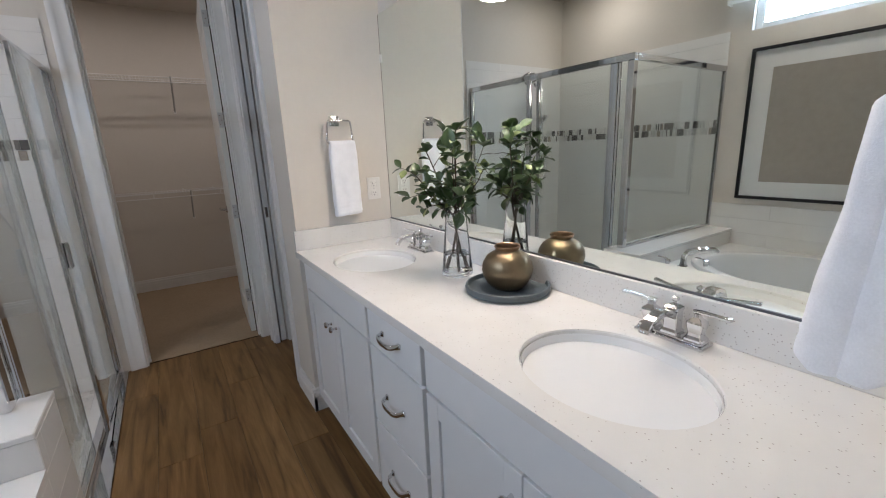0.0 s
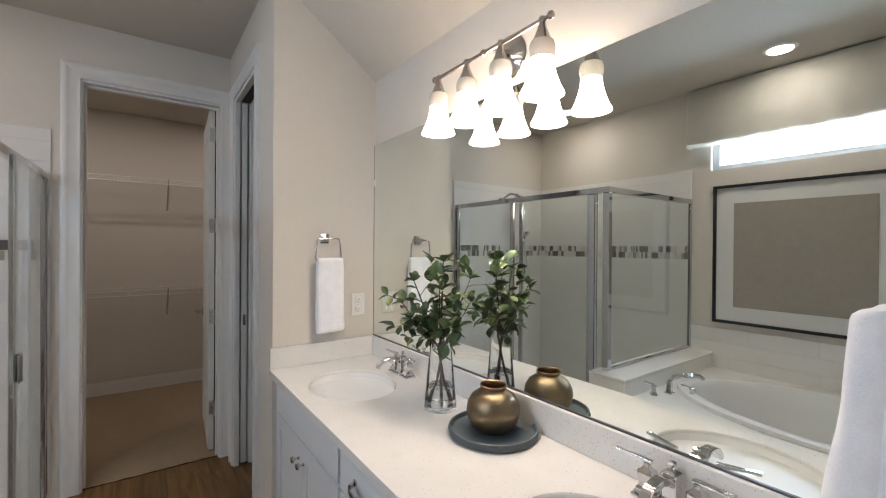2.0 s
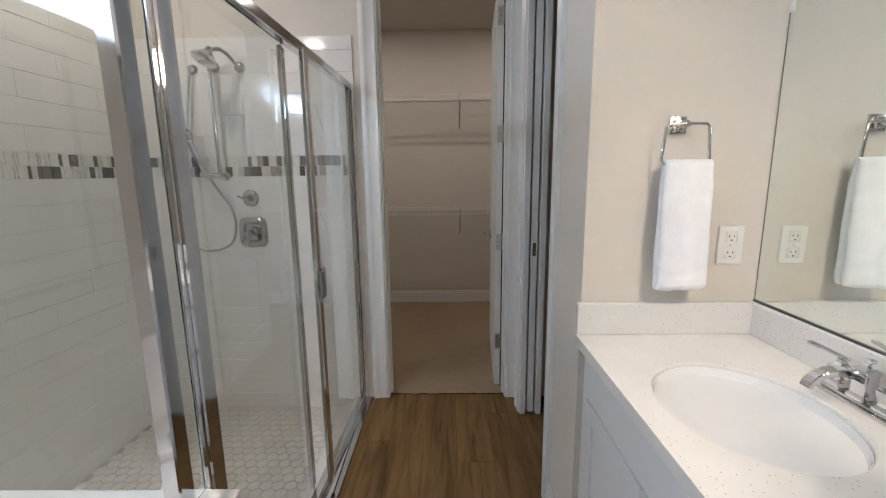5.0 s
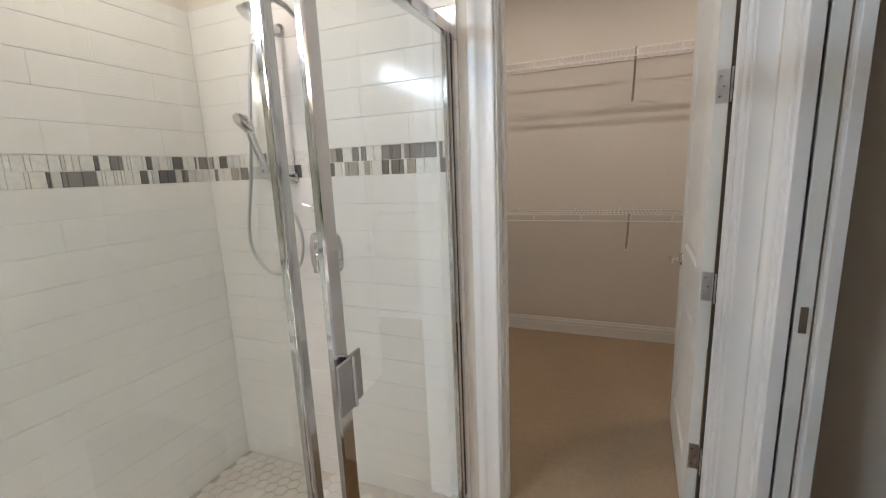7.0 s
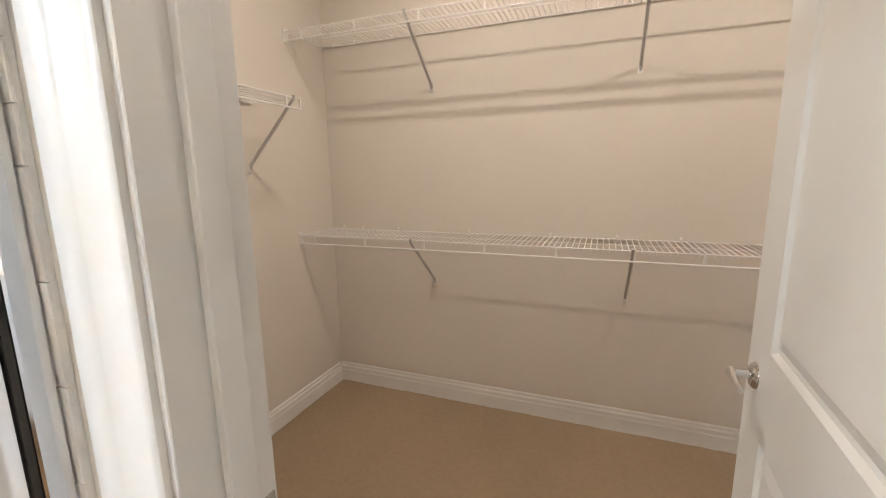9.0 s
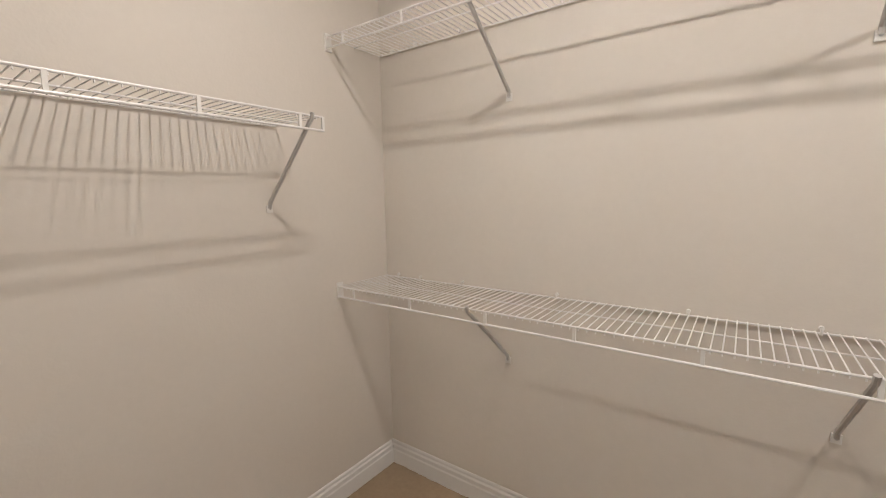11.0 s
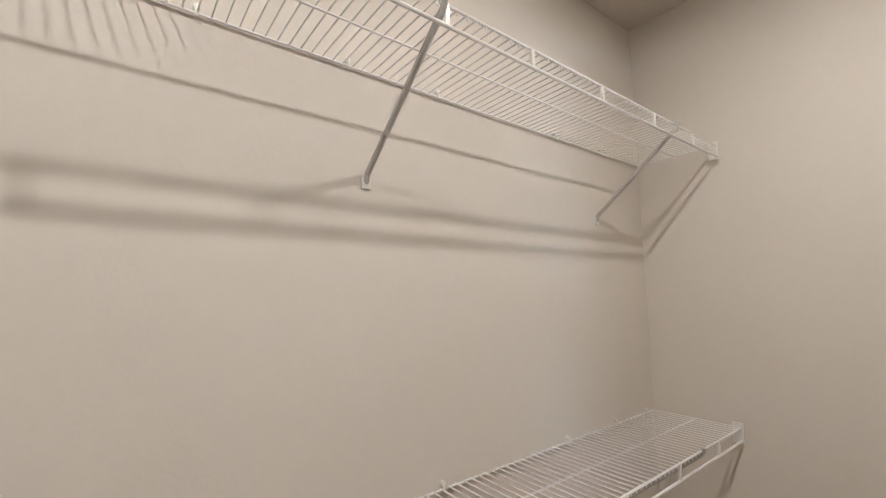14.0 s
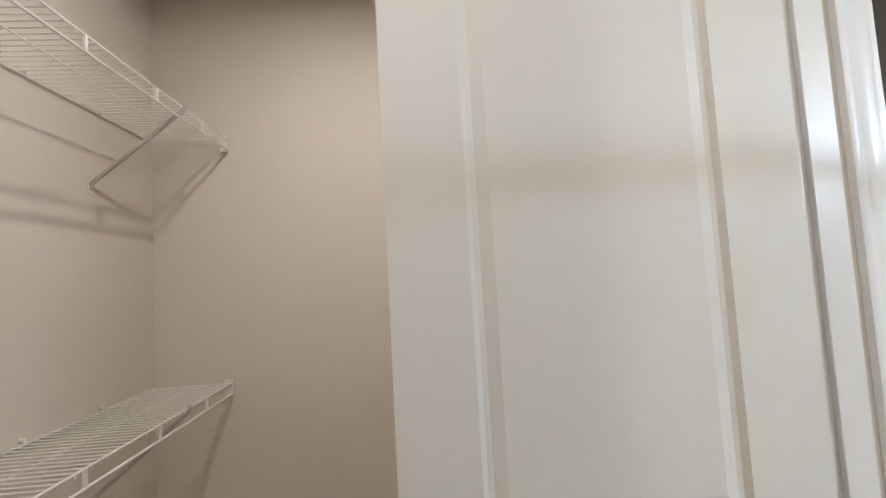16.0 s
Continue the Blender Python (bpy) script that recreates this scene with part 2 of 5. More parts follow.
STEEL = mat("satin_steel", (0.55, 0.55, 0.55), 0.3, 1.0, grain=(60, 0.05))
GOLD = mat("brushed_brass", (0.235, 0.180, 0.112), 0.44, 1.0, grain=(35, 0.16), bump=(60, 0.0008))
SLATE = mat("slate_tray", (0.075, 0.095, 0.105), 0.55, grain=(45, 0.2), bump=(160, 0.0008))
PORC = mat("porcelain", (0.80, 0.79, 0.77), 0.07, grain=(8, 0.01), coat=0.3)
ACRYL = mat("tub_acrylic", (0.80, 0.79, 0.77), 0.14, grain=(8, 0.01))
TILE = mat("wall_tile", (0.79, 0.77, 0.74), 0.09, grain=(12, 0.02), bump=(9, 0.0006), vary=0.015)
PANGROUT = mat("floor_grout", (0.40, 0.375, 0.34), 0.9, grain=(120, 0.08))
GROUT = mat("grout", (0.75, 0.73, 0.70), 0.7, grain=(120, 0.08), bump=(300, 0.001))
HEX = mat("hex_tile", (0.66, 0.63, 0.585), 0.3, grain=(70, 0.05), vary=0.06)
MOSAIC = mosaic_mat()
WOOD = floor_wood()
UNDER = mat("plank_joint", (0.025, 0.014, 0.008), 0.9, grain=(60, 0.2))
CARPET = carpet_mat()
QUARTZ = quartz()
MIRROR = mat("mirror_silver", (0.865, 0.915, 0.89), 0.005, 1.0)
CLEAR = glass_mat("clear_glass")
SHOWERG = glass_mat("shower_glass", (0.93, 0.97, 0.95))
WATER = glass_mat("water", (0.97, 0.99, 0.97), 0.0, 1.33)
OPAL = shade_mat()
OPAL_LIT = glow_mat("lit_opal_glass", (1.0, 0.885, 0.73), 19.0, (0.85, 0.83, 0.80), 0.35)
BULB = glow_mat("lit_bulb", (1.0, 0.86, 0.68), 22.0)
CANGLOW = glow_mat("can_diffuser", (1.0, 0.92, 0.80), 9.0)
TOWEL = mat("terry_towel", (0.84, 0.84, 0.86), 0.95, grain=(350, 0.07), bump=(520, 0.0012), spec=0.1)
LEAF = mat("leaf", (0.052, 0.088, 0.030), 0.33, grain=(60, 0.35))
LEAF2 = mat("young_leaf", (0.17, 0.21, 0.07), 0.4, grain=(60, 0.3))
STEM = mat("stem", (0.075, 0.055, 0.035), 0.7, grain=(90, 0.3), bump=(200, 0.001))
WIRE = mat("white_vinyl_wire", (0.76, 0.745, 0.725), 0.35, grain=(60, 0.03))
BRACE = mat("grey_brace", (0.50, 0.485, 0.465), 0.35, 0.3, grain=(60, 0.08))
PLASTIC = mat("white_plastic", (0.76, 0.74, 0.70), 0.35, grain=(30, 0.02))
FABRIC = mat("valance_fabric", (0.80, 0.78, 0.72), 0.9, grain=(300, 0.03), bump=(500, 0.0006), spec=0.1)
# for the added sheet that blocks light behind the valance
BLOCKCLOTH = mat("light_block_cloth", (0.45, 0.43, 0.40), 0.9, grain=(300, 0.06))
BLACK = mat("black_frame", (0.012, 0.012, 0.013), 0.35, grain=(50, 0.2))
MATB = mat("mat_board", (0.72, 0.71, 0.69), 0.9, grain=(200, 0.02))
LINEN = mat("linen_print", (0.36, 0.32, 0.275), 0.85, grain=(330, 0.07), bump=(400, 0.0008))
SKYGLOW = glow_mat("daylight_backdrop", (0.85, 0.93, 1.0), 5.0)
VINYL = mat("window_vinyl", (0.78, 0.79, 0.80), 0.35, grain=(30, 0.02))


# ---- mesh tools ----
def box(bm, x0, x1, y0, y1, z0, z1, bevel=0.0, seg=1):
    m = Matrix.LocRotScale(((x0 + x1) / 2, (y0 + y1) / 2, (z0 + z1) / 2), None, (abs(x1 - x0), abs(y1 - y0), abs(z1 - z0)))
    r = bmesh.ops.create_cube(bm, size=1.0, matrix=m)
    if bevel:
        edges = list({e for v in r["verts"] for e in v.link_edges})
        bmesh.ops.bevel(bm, geom=edges, offset=bevel, segments=seg, affect="EDGES", profile=0.5)
    return bm


def rod(bm, a, b, r, r2=None, seg=10):
    a, b = Vector(a), Vector(b)
    q = (b - a).to_track_quat("Z", "Y")
    bmesh.ops.create_cone(bm, cap_ends=True, segments=seg, radius1=r, radius2=r if r2 is None else r2, depth=(b - a).length,
                          matrix=Matrix.LocRotScale((a + b) / 2, q, None))
    return bm


def tube(bm, pts, r, seg=8, cap=True):
    """A round tube along a list of points; r: one radius or one per point."""
    pts = [Vector(p) for p in pts]
    rings = []
    side = None
    for i, p in enumerate(pts):
        d = (pts[min(i + 1, len(pts) - 1)] - pts[max(i - 1, 0)]).normalized()
        if side is None:
            side = d.orthogonal().normalized()
        side = (side - d * side.dot(d)).normalized()
        up = d.cross(side)
        rr = r[i] if hasattr(r, "__len__") else r
        rings.append([bm.verts.new(p + rr * (math.cos(2 * math.pi * k / seg) * side + math.sin(2 * math.pi * k / seg) * up)) for k in range(seg)])
    for a, b in zip(rings, rings[1:]):
        for k in range(seg):
            bm.faces.new((a[k], a[(k + 1) % seg], b[(k + 1) % seg], b[k]))
    if cap:
        bm.faces.new(rings[0][::-1])
        bm.faces.new(rings[-1])
    return bm


def lathe(bm, profile, center, seg=40, sx=1.0, sy=1.0, axis=None):
    """Turns (radius, height) pairs round a vertical axis at center, or about the given direction."""
    c = Vector(center)
    q = Vector(axis).to_track_quat("Z", "Y") if axis else None
    rings = []
    for rad, h in profile:
        ring = []
        for k in range(seg):
            a = 2 * math.pi * k / seg
            p = Vector((rad * sx * math.cos(a), rad * sy * math.sin(a), h))
            ring.append(bm.verts.new(c + (q @ p if q else p)))
        rings.append(ring)
    for a, b in zip(rings, rings[1:]):
        for k in range(seg):
            bm.faces.new((a[k], a[(k + 1) % seg], b[(k + 1) % seg], b[k]))
    for ring, (rad, _), flip in ((rings[0], profile[0], True), (rings[-1], profile[-1], False)):
        if rad > 1e-6 and rad < 0.002:
            bm.faces.new(ring[::-1] if flip else ring)
    return bm


def mesh_of(name, bm, material, smooth=False):
    bmesh.ops.recalc_face_normals(bm, faces=bm.faces)
    me = bpy.data.meshes.new(name)
    bm.to_mesh(me)
    bm.free()
    me.materials.append(material)
    if smooth:
        for p in me.polygons:
            p.use_smooth = True
        me.set_sharp_from_angle(angle=radians(38))
    return me


def part(name, bm, material, parent, label="", smooth=False):
    ob = new(name, mesh_of(name, bm, material, smooth))
    hang(ob, parent)
    return tagged(ob, label)


def hang(ob, parent):
    ob.parent = parent
    loc = Vector((0, 0, 0))
    q = parent
    while q is not None:
        if q.type == "EMPTY":
            loc = Vector(q.location)
        q = q.parent
    if parent.type == "EMPTY":
        ob.matrix_parent_inverse = Matrix.Translation(-loc)
    return ob


def thing(name, loc, label, category, group="", kind=""):
    ob = new(name)
    ob.location = loc
    ob.empty_display_size = 0.05
    return tagged(ob, label, category, group, kind)


def solid(name, bm, material, label, category="", kind="structure", smooth=False, group=""):
    return tagged(new(name, mesh_of(name, bm, material, smooth)), label, category, group, kind)


def B(*a, **k):
    return box(bmesh.new(), *a, **k)


# ---- structure ----
OPL, OPR, OPT = -1.302, -0.584, 2.42      # closet door opening
WB = WY + 0.114                            # closet face of that wall
TX0, TX1 = -0.522, -0.405                  # wall with the pocket door
PY0, PY1 = 0.392, 1.005                    # its opening


def wall(name, boxes, label, material=PAINT):
    bm = bmesh.new()
    for b in boxes:
        box(bm, *b)
    return solid(name, bm, material, label, "wall")


wall("wall_mirror", [(0.0, 0.12, -3.4, 0.0, 0, CEIL)], "greige painted wall behind the vanity mirror")
wall("wall_towel", [(TX0, 0.68, 0.0, 0.115, 0, CEIL)], "greige painted side wall with a towel ring")
wall("wall_near", [(-0.545, 0.0, -2.16, -2.045, 0, CEIL)], "greige painted end wall of the vanity alcove")
wall("wall_pocket", [(TX0, TX0 + 0.036, PY1, WY, 0, OPT + 0.0), (TX1 - 0.032, TX1, PY1, WY, 0, OPT), (TX0, TX1, PY0, WY, OPT, CEIL), (TX0, TX1, 0.115, PY0, 0, CEIL)],
     "greige wall with a pocket door to the toilet room")
wall("wall_closet", [(-2.82, OPL, WY, WB, -0.12, CEIL), (OPR, 0.68, WY, WB, 0, CEIL), (OPL, OPR, WY, WB, OPT, CEIL)],
     "greige wall between bathroom and closet")
WY0, WY1, WZ0, WZ1 = -2.05, -0.575, 2.085, 2.62
wall("wall_outer", [(FARX - 0.12, FARX, -3.4, WY0, -0.12, CEIL), (FARX - 0.12, FARX, WY1, WY, -0.12, CEIL),
                    (FARX - 0.12, FARX, WY0, WY1, -0.12, WZ0), (FARX - 0.12, FARX, WY0, WY1, WZ1, CEIL)], "greige outer wall with a high window")
wall("wall_rear", [(-2.82, 0.12, -3.52, -3.4, 0, CEIL)], "plain greige wall closing the bathroom")
wall("wall_closet_back", [(CLX - 0.12, CRX + 0.12, BACKY, BACKY + 0.12, 0, CEIL)], "beige painted closet back wall")
wall("wall_closet_left", [(CLX - 0.12, CLX, WB, BACKY, 0, CEIL)], "beige painted closet side wall")
wall("wall_closet_right", [(CRX, CRX + 0.12, WB, BACKY, 0, CEIL)], "beige painted closet end wall")
wall("wall_toilet", [(0.56, 0.68, 0.115, WY, 0, CEIL)], "plain wall inside the toilet room")

bm = B(-2.82, 0.12, -3.52, WY + 0.06, CEIL, CEIL + 0.1)
solid("ceiling_bath", bm, CEILP, "flat painted bathroom ceiling", "ceiling")
solid("ceiling_toilet", B(0.12, 0.68, 0.0, WY + 0.06, CEIL, CEIL + 0.1), CEILP, "flat painted ceiling", "ceiling")
solid("ceiling_closet", B(CLX - 0.12, CRX + 0.12, WY + 0.06, BACKY + 0.12, CEIL, CEIL + 0.1), CEILP, "flat painted closet ceiling", "ceiling")
# sloping piece of ceiling over the vanity
bm = bmesh.new()
a = [bm.verts.new((x, -2.045, z)) for x, z in ((-0.545, CEIL), (0.0, 2.34), (0.0, CEIL))]
b = [bm.verts.new((x, 0.0, z)) for x, z in ((-0.545, CEIL), (0.0, 2.34), (0.0, CEIL))]
bm.faces.new(a), bm.faces.new(b[::-1])
for i in range(3):
    bm.faces.new((a[i], b[i], b[(i + 1) % 3], a[(i + 1) % 3]))
solid("ceiling_slope", bm, CEILP, "sloping painted ceiling over the vanity", "ceiling")

# floors
bm = B(GX + 0.05, 0.12, -3.4, WY + 0.03, -0.1, -0.006)
box(bm, 0.12, 0.68, 0.0, WY + 0.03, -0.1, -0.0062)
sub = solid("floor", bm, UNDER, "brown wood-look plank floor", "floor")
box_pan = solid("shower_pan", B(FARX, GX + 0.05, GY - 0.1, WY, -0.16, -0.064), PANGROUT, "grout bed of the shower floor", "floor")
solid("floor_tub", B(FARX, GX + 0.05, -3.4, GY - 0.1, -0.1, -0.006), UNDER, "floor under the tub", "floor")
bm = bmesh.new()
nx, ny = 150, 90
x0, x1, y0, y1 = CLX, CRX, WY + 0.03, BACKY
grid = [[bm.verts.new((x0 + (x1 - x0) * i / nx, y0 + (y1 - y0) * j / ny, 0.006 + 0.004 * noise.noise((i * 0.35, j * 0.35, 0)) + 0.003 * noise.noise((i * 1.7, j * 1.7, 3))))
         for j in range(ny + 1)] for i in range(nx + 1)]
for i in range(nx):
    for j in range(ny):
        bm.faces.new((grid[i][j], grid[i + 1][j], grid[i + 1][j + 1], grid[i][j + 1]))
carpet = solid("carpet_floor", bm, CARPET, "beige cut-pile carpet on the closet floor", "carpet", smooth=True)
solid("closet_slab", B(CLX, CRX, WY + 0.03, BACKY, -0.1, -0.01), UNDER, "subfloor under the carpet", "floor")


# casings, jambs, baseboards
def profile_run(bm, a, b, out, height, depth=0.016, up=(0, 0, 1)):
    """A moulded board from a to b that stands out from the wall; its section steps back towards the top."""
    a, b, out, up = Vector(a), Vector(b), Vector(out), Vector(up)
    sec = ((0.0, 0.0), (depth, 0.0), (depth, 0.60), (depth * 0.80, 0.66), (depth * 0.80, 0.80), (depth * 0.45, 0.86), (depth * 0.45, 0.95), (depth * 0.2, 1.0), (0.0, 1.0))
    ra = [bm.verts.new(a + out * d + up * height * h) for d, h in sec]
    rb = [bm.verts.new(b + out * d + up * height * h) for d, h in sec]
    for i in range(len(sec)):
        j = (i + 1) % len(sec)
        bm.faces.new((ra[i], ra[j], rb[j], rb[i]))
    bm.faces.new(ra[::-1]), bm.faces.new(rb)
    return bm


def baseboard(name, runs, height=0.13):
    bm = bmesh.new()
    for a, b, out in runs:
        profile_run(bm, (*a, 0), (*b, 0), (*out, 0), height)
    return solid(name, bm, TRIM, "white moulded baseboard along the wall", "baseboard")


baseboard("baseboard_closet_back", [((CLX, BACKY), (CRX, BACKY), (0, -1))])
baseboard("baseboard_closet_left", [((CLX, WB), (CLX, BACKY - 0.016), (1, 0))])
baseboard("baseboard_closet_right", [((CRX, WB), (CRX, BACKY - 0.016), (-1, 0))])
baseboard("baseboard_closet_front", [((CLX + 0.016, WB), (OPL - 0.095, WB), (0, 1)), ((OPR + 0.095, WB), (CRX - 0.016, WB), (0, 1))])
baseboard("baseboard_shower_side", [((GX + 0.07, WY), (OPL - 0.092, WY), (0, -1))])
baseboard("baseboard_alcove", [((TX0 - 0.017, 0.0), (-0.4315, 0.0), (0, -1)), ((TX0, -0.016), (TX0, PY0 - 0.107), (-1, 0))])


def casing(name, plane, axis, lo, hi, top, out, width, label, z0=0.0):
    """Frame of an opening: two legs and a head of one moulded section, mitred at the corners."""
    at = ((lo + hi) / 2, plane, 0) if axis == "x" else (plane, (lo + hi) / 2, 0)
    t = thing(name, at, label, "door casing", kind="structure")
    w = width
    section = ((0.004, 0.0), (0.004, 0.0095), (0.007, 0.0120), (0.013, 0.0125), (0.018, 0.0105), (0.056, 0.0105), (0.060, 0.0125), (0.066, 0.0155),
               (0.072, 0.0170), (w - 0.005, 0.0170), (w - 0.0015, 0.0155), (w, 0.0125), (w, 0.0))

    def vert(bm, a, d, z):
        p = plane + out * d
        return bm.verts.new((a, p, z) if axis == "x" else (p, a, z))

    def moulding(nm, ends):
        bm = bmesh.new()
        ra, rb = ([vert(bm, *e(p, d)) for p, d in section] for e in ends)
        for i in range(len(section)):
            j = (i + 1) % len(section)
            bm.faces.new((ra[i], ra[j], rb[j], rb[i]))
        bm.faces.new(ra[::-1]), bm.faces.new(rb)
        part(nm, bm, TRIM, t, smooth=True)

    moulding("casing_leg", (lambda p, d: (lo - p, d, z0), lambda p, d: (lo - p, d, top + p)))
    moulding("casing_leg", (lambda p, d: (hi + p, d, z0), lambda p, d: (hi + p, d, top + p)))
    moulding("casing_head", (lambda p, d: (lo - p, d, top + p), lambda p, d: (hi + p, d, top + p)))
    return t


casing("casing_closet", WY, "x", OPL, OPR, OPT, -1, 0.094, "white moulded casing round the closet door")
casing("casing_closet_inner", WB, "x", OPL, OPR, OPT, 1, 0.087, "white moulded casing on the closet side")
casing("casing_pocket", TX0, "y", PY0 - 0.018, PY1, OPT, -1, 0.087, "white moulded casing round the pocket door")


def jamb(name, pieces, label):
    t = thing(name, (pieces[0][0], pieces[0][2], 0), label, "door jamb", kind="structure")
    for p in pieces:
        part("jamb_board", B(*p, bevel=0.0015), TRIM, t)
    return t


j1 = jamb("jamb_closet", [(OPL - 0.014, OPL + 0.004, WY - 0.002, WB + 0.002, 0, OPT), (OPR - 0.004, OPR + 0.014, WY - 0.002, WB + 0.002, 0, OPT),
                          (OPL + 0.004, OPR - 0.004, WY - 0.002, WB + 0.002, OPT - 0.012, OPT + 0.005),
                          (OPL + 0.004, OPL + 0.016, WY + 0.045, WY + 0.08, 0, OPT - 0.012), (OPR - 0.016, OPR - 0.004, WY + 0.04, WY + 0.075, 0, OPT - 0.012),
                          (OPL + 0.016, OPR - 0.016, WY + 0.045, WY + 0.08, OPT - 0.024, OPT - 0.012)], "white painted jamb of the closet door")
part("strike_plate", B(OPL + 0.0035, OPL + 0.006, WY + 0.088, WY + 0.112, 0.90, 0.975, bevel=0.0006), NICKEL, j1, "nickel strike plate")
# added dark brown strip, so that the hinge gap looks dark
part("gap_strip", B(-0.602, OPR - 0.0045, WB - 0.004, WB + 0.002, 0.012, OPT - 0.013), BROWN, j1, "brown strip added to darken the hinge gap")
part("strike_hole", B(OPL + 0.0045, OPL + 0.0066, WY + 0.094, WY + 0.106, 0.92, 0.955), DARK, j1)

j2 = jamb("jamb_pocket", [(TX0 - 0.002, TX0 + 0.030, PY1 - 0.02, PY1 + 0.006, 0, OPT), (TX1 - 0.026, TX1 + 0.002, PY1 - 0.02, PY1 + 0.006, 0, OPT),
                          (TX0 - 0.002, TX1 + 0.002, PY0 - 0.004, PY0 + 0.014, 0, OPT),
                          (TX0 - 0.002, TX0 + 0.030, PY0 + 0.014, PY1 - 0.02, OPT - 0.02, OPT), (TX1 - 0.026, TX1 + 0.002, PY0 + 0.014, PY1 - 0.02, OPT - 0.02, OPT)],
          "white split jamb of the pocket door")
# dark bar painted in for the shade of the track gap
part("track_gap", B(TX0 + 0.030, TX1 - 0.026, PY0 + 0.014, PY1 - 0.02, OPT - 0.012, OPT - 0.004), DARK, j2)
pd = thing("pocket_door", (-0.464, PY1 + 0.05, 0), "white pocket door slid back into its wall", "door")
part("door_leaf", B(-0.4815, -0.4455, PY1 - 0.012, WY - 0.004, 0.01, OPT - 0.014, bevel=0.002), DOORP, pd)
part("edge_pull", B(-0.472, -0.455, PY1 - 0.0145, PY1 - 0.011, 0.93, 1.0, bevel=0.0006), NICKEL, pd, "nickel edge pull")
# near-black sheet stands in for the shade deep in the pocket
solid("pocket_slot", B(TX0 + 0.037, TX1 - 0.033, WY - 0.003, WY - 0.0005, 0, OPT), DARK, "dark sheet standing in for shade in the door pocket", "slot")


# window in the outer wall
w = thing("window_1", (FARX - 0.06, (WY0 + WY1) / 2, WZ0), "high fixed window with white vinyl frame", "window", kind="structure")
for p in ((WY0, WY0 + 0.045, WZ0, WZ1), (WY1 - 0.045, WY1, WZ0, WZ1), (WY0 + 0.045, WY1 - 0.045, WZ0, WZ0 + 0.04), (WY0 + 0.045, WY1 - 0.045, WZ1 - 0.04, WZ1)):
    part("window_frame", B(FARX - 0.10, FARX - 0.045, *p, bevel=0.003), VINYL, w)
pane = part("pane", B(FARX - 0.078, FARX - 0.072, WY0 + 0.045, WY1 - 0.045, WZ0 + 0.04, WZ1 - 0.04), CLEAR, w)
pane.visible_shadow = False
solid("backdrop", B(FARX - 1.6, FARX - 1.58, -5.5, 2.5, 0.3, 5.5), SKYGLOW, "bright hazy daylight outside the window", "backdrop")
v = thing("window_valance", (FARX + 0.04, -1.25, 2.27), "plain cream fabric valance over the window", "valance")
bm = bmesh.new()
n = 60
ya, yb = -2.2, -0.425
rows = []
for zi in range(9):
    z = 2.272 + (CEIL - 0.012 - 2.272) * zi / 8
    rows.append([bm.verts.new((FARX + 0.085 + 0.006 * math.sin(i * 0.9) * (1 - zi / 8) + 0.003 * noise.noise((i * 0.3, zi * 0.4, 1)), ya + (yb - ya) * i / n, z + 0.006 * math.sin(i * 0.21) * (1 - zi / 8))) for i in range(n + 1)])
for r0, r1 in zip(rows, rows[1:]):
    for i in range(n):
        bm.faces.new((r0[i], r0[i + 1], r1[i + 1], r1[i]))
bmesh.ops.solidify(bm, geom=bm.faces[:], thickness=0.004)
part("front_panel", bm, FABRIC, v, smooth=True)
for y in (ya, yb - 0.004):
    part("return_panel", B(FARX + 0.002, FARX + 0.084, y, y + 0.004, 2.276, CEIL - 0.012), FABRIC, v)
# unseen sheet added to keep the window lamp off the valance's back
part("lining", B(FARX + 0.066, FARX + 0.070, ya + 0.006, yb - 0.010, 2.285, CEIL - 0.032), BLOCKCLOTH, v, "unseen opaque sheet added to block the window light")
part("head_board", B(FARX + 0.002, FARX + 0.08, ya + 0.005, yb - 0.009, CEIL - 0.03, CEIL - 0.012), TRIM, v)


# ceiling and closet lights
def can(x, y, lit=True):
    t = thing("recessed_light", (x, y, CEIL), "round white recessed ceiling light, switched on", "ceiling light", "recessed lights")
    bm = lathe(bmesh.new(), ((0.068, -0.0015), (0.074, -0.008), (0.088, -0.006), (0.094, -0.001)), (x, y, CEIL), 40)
    part("trim_ring", bm, PLASTIC, t, smooth=True)
    part("diffuser", lathe(bmesh.new(), ((0.001, -0.003), (0.069, -0.003)), (x, y, CEIL), 32), CANGLOW, t)


for x, y in CANS + CLOSET_CANS:
    can(x, y)


# ---- vanity ----
VF = -0.518          # face of doors and drawer fronts


def shaker(y0, y1, z0, z1, rail=0.055):
    """A framed cabinet front: four raised members round a recessed flat panel, seen from -x."""
    bm = bmesh.new()
    a, b = min(y0, y1), max(y0, y1)
    box(bm, VF, VF + 0.019, a, a + rail, z0, z1, 0.0015)
    box(bm, VF, VF + 0.019, b - rail, b, z0, z1, 0.0015)
    box(bm, VF + 0.0003, VF + 0.019, a + rail - 0.001, b - rail + 0.001, z0, z0 + rail, 0.0015)
    box(bm, VF + 0.0003, VF + 0.019, a + rail - 0.001, b - rail + 0.001, z1 - rail, z1, 0.0015)
    box(bm, VF + 0.009, VF + 0.017, a + rail - 0.002, b - rail + 0.002, z0 + rail - 0.002, z1 - rail + 0.002)
    return bm


def slab(y0, y1, z0, z1):
    return B(VF, VF + 0.019, min(y0, y1), max(y0, y1), z0, z1, bevel=0.002)


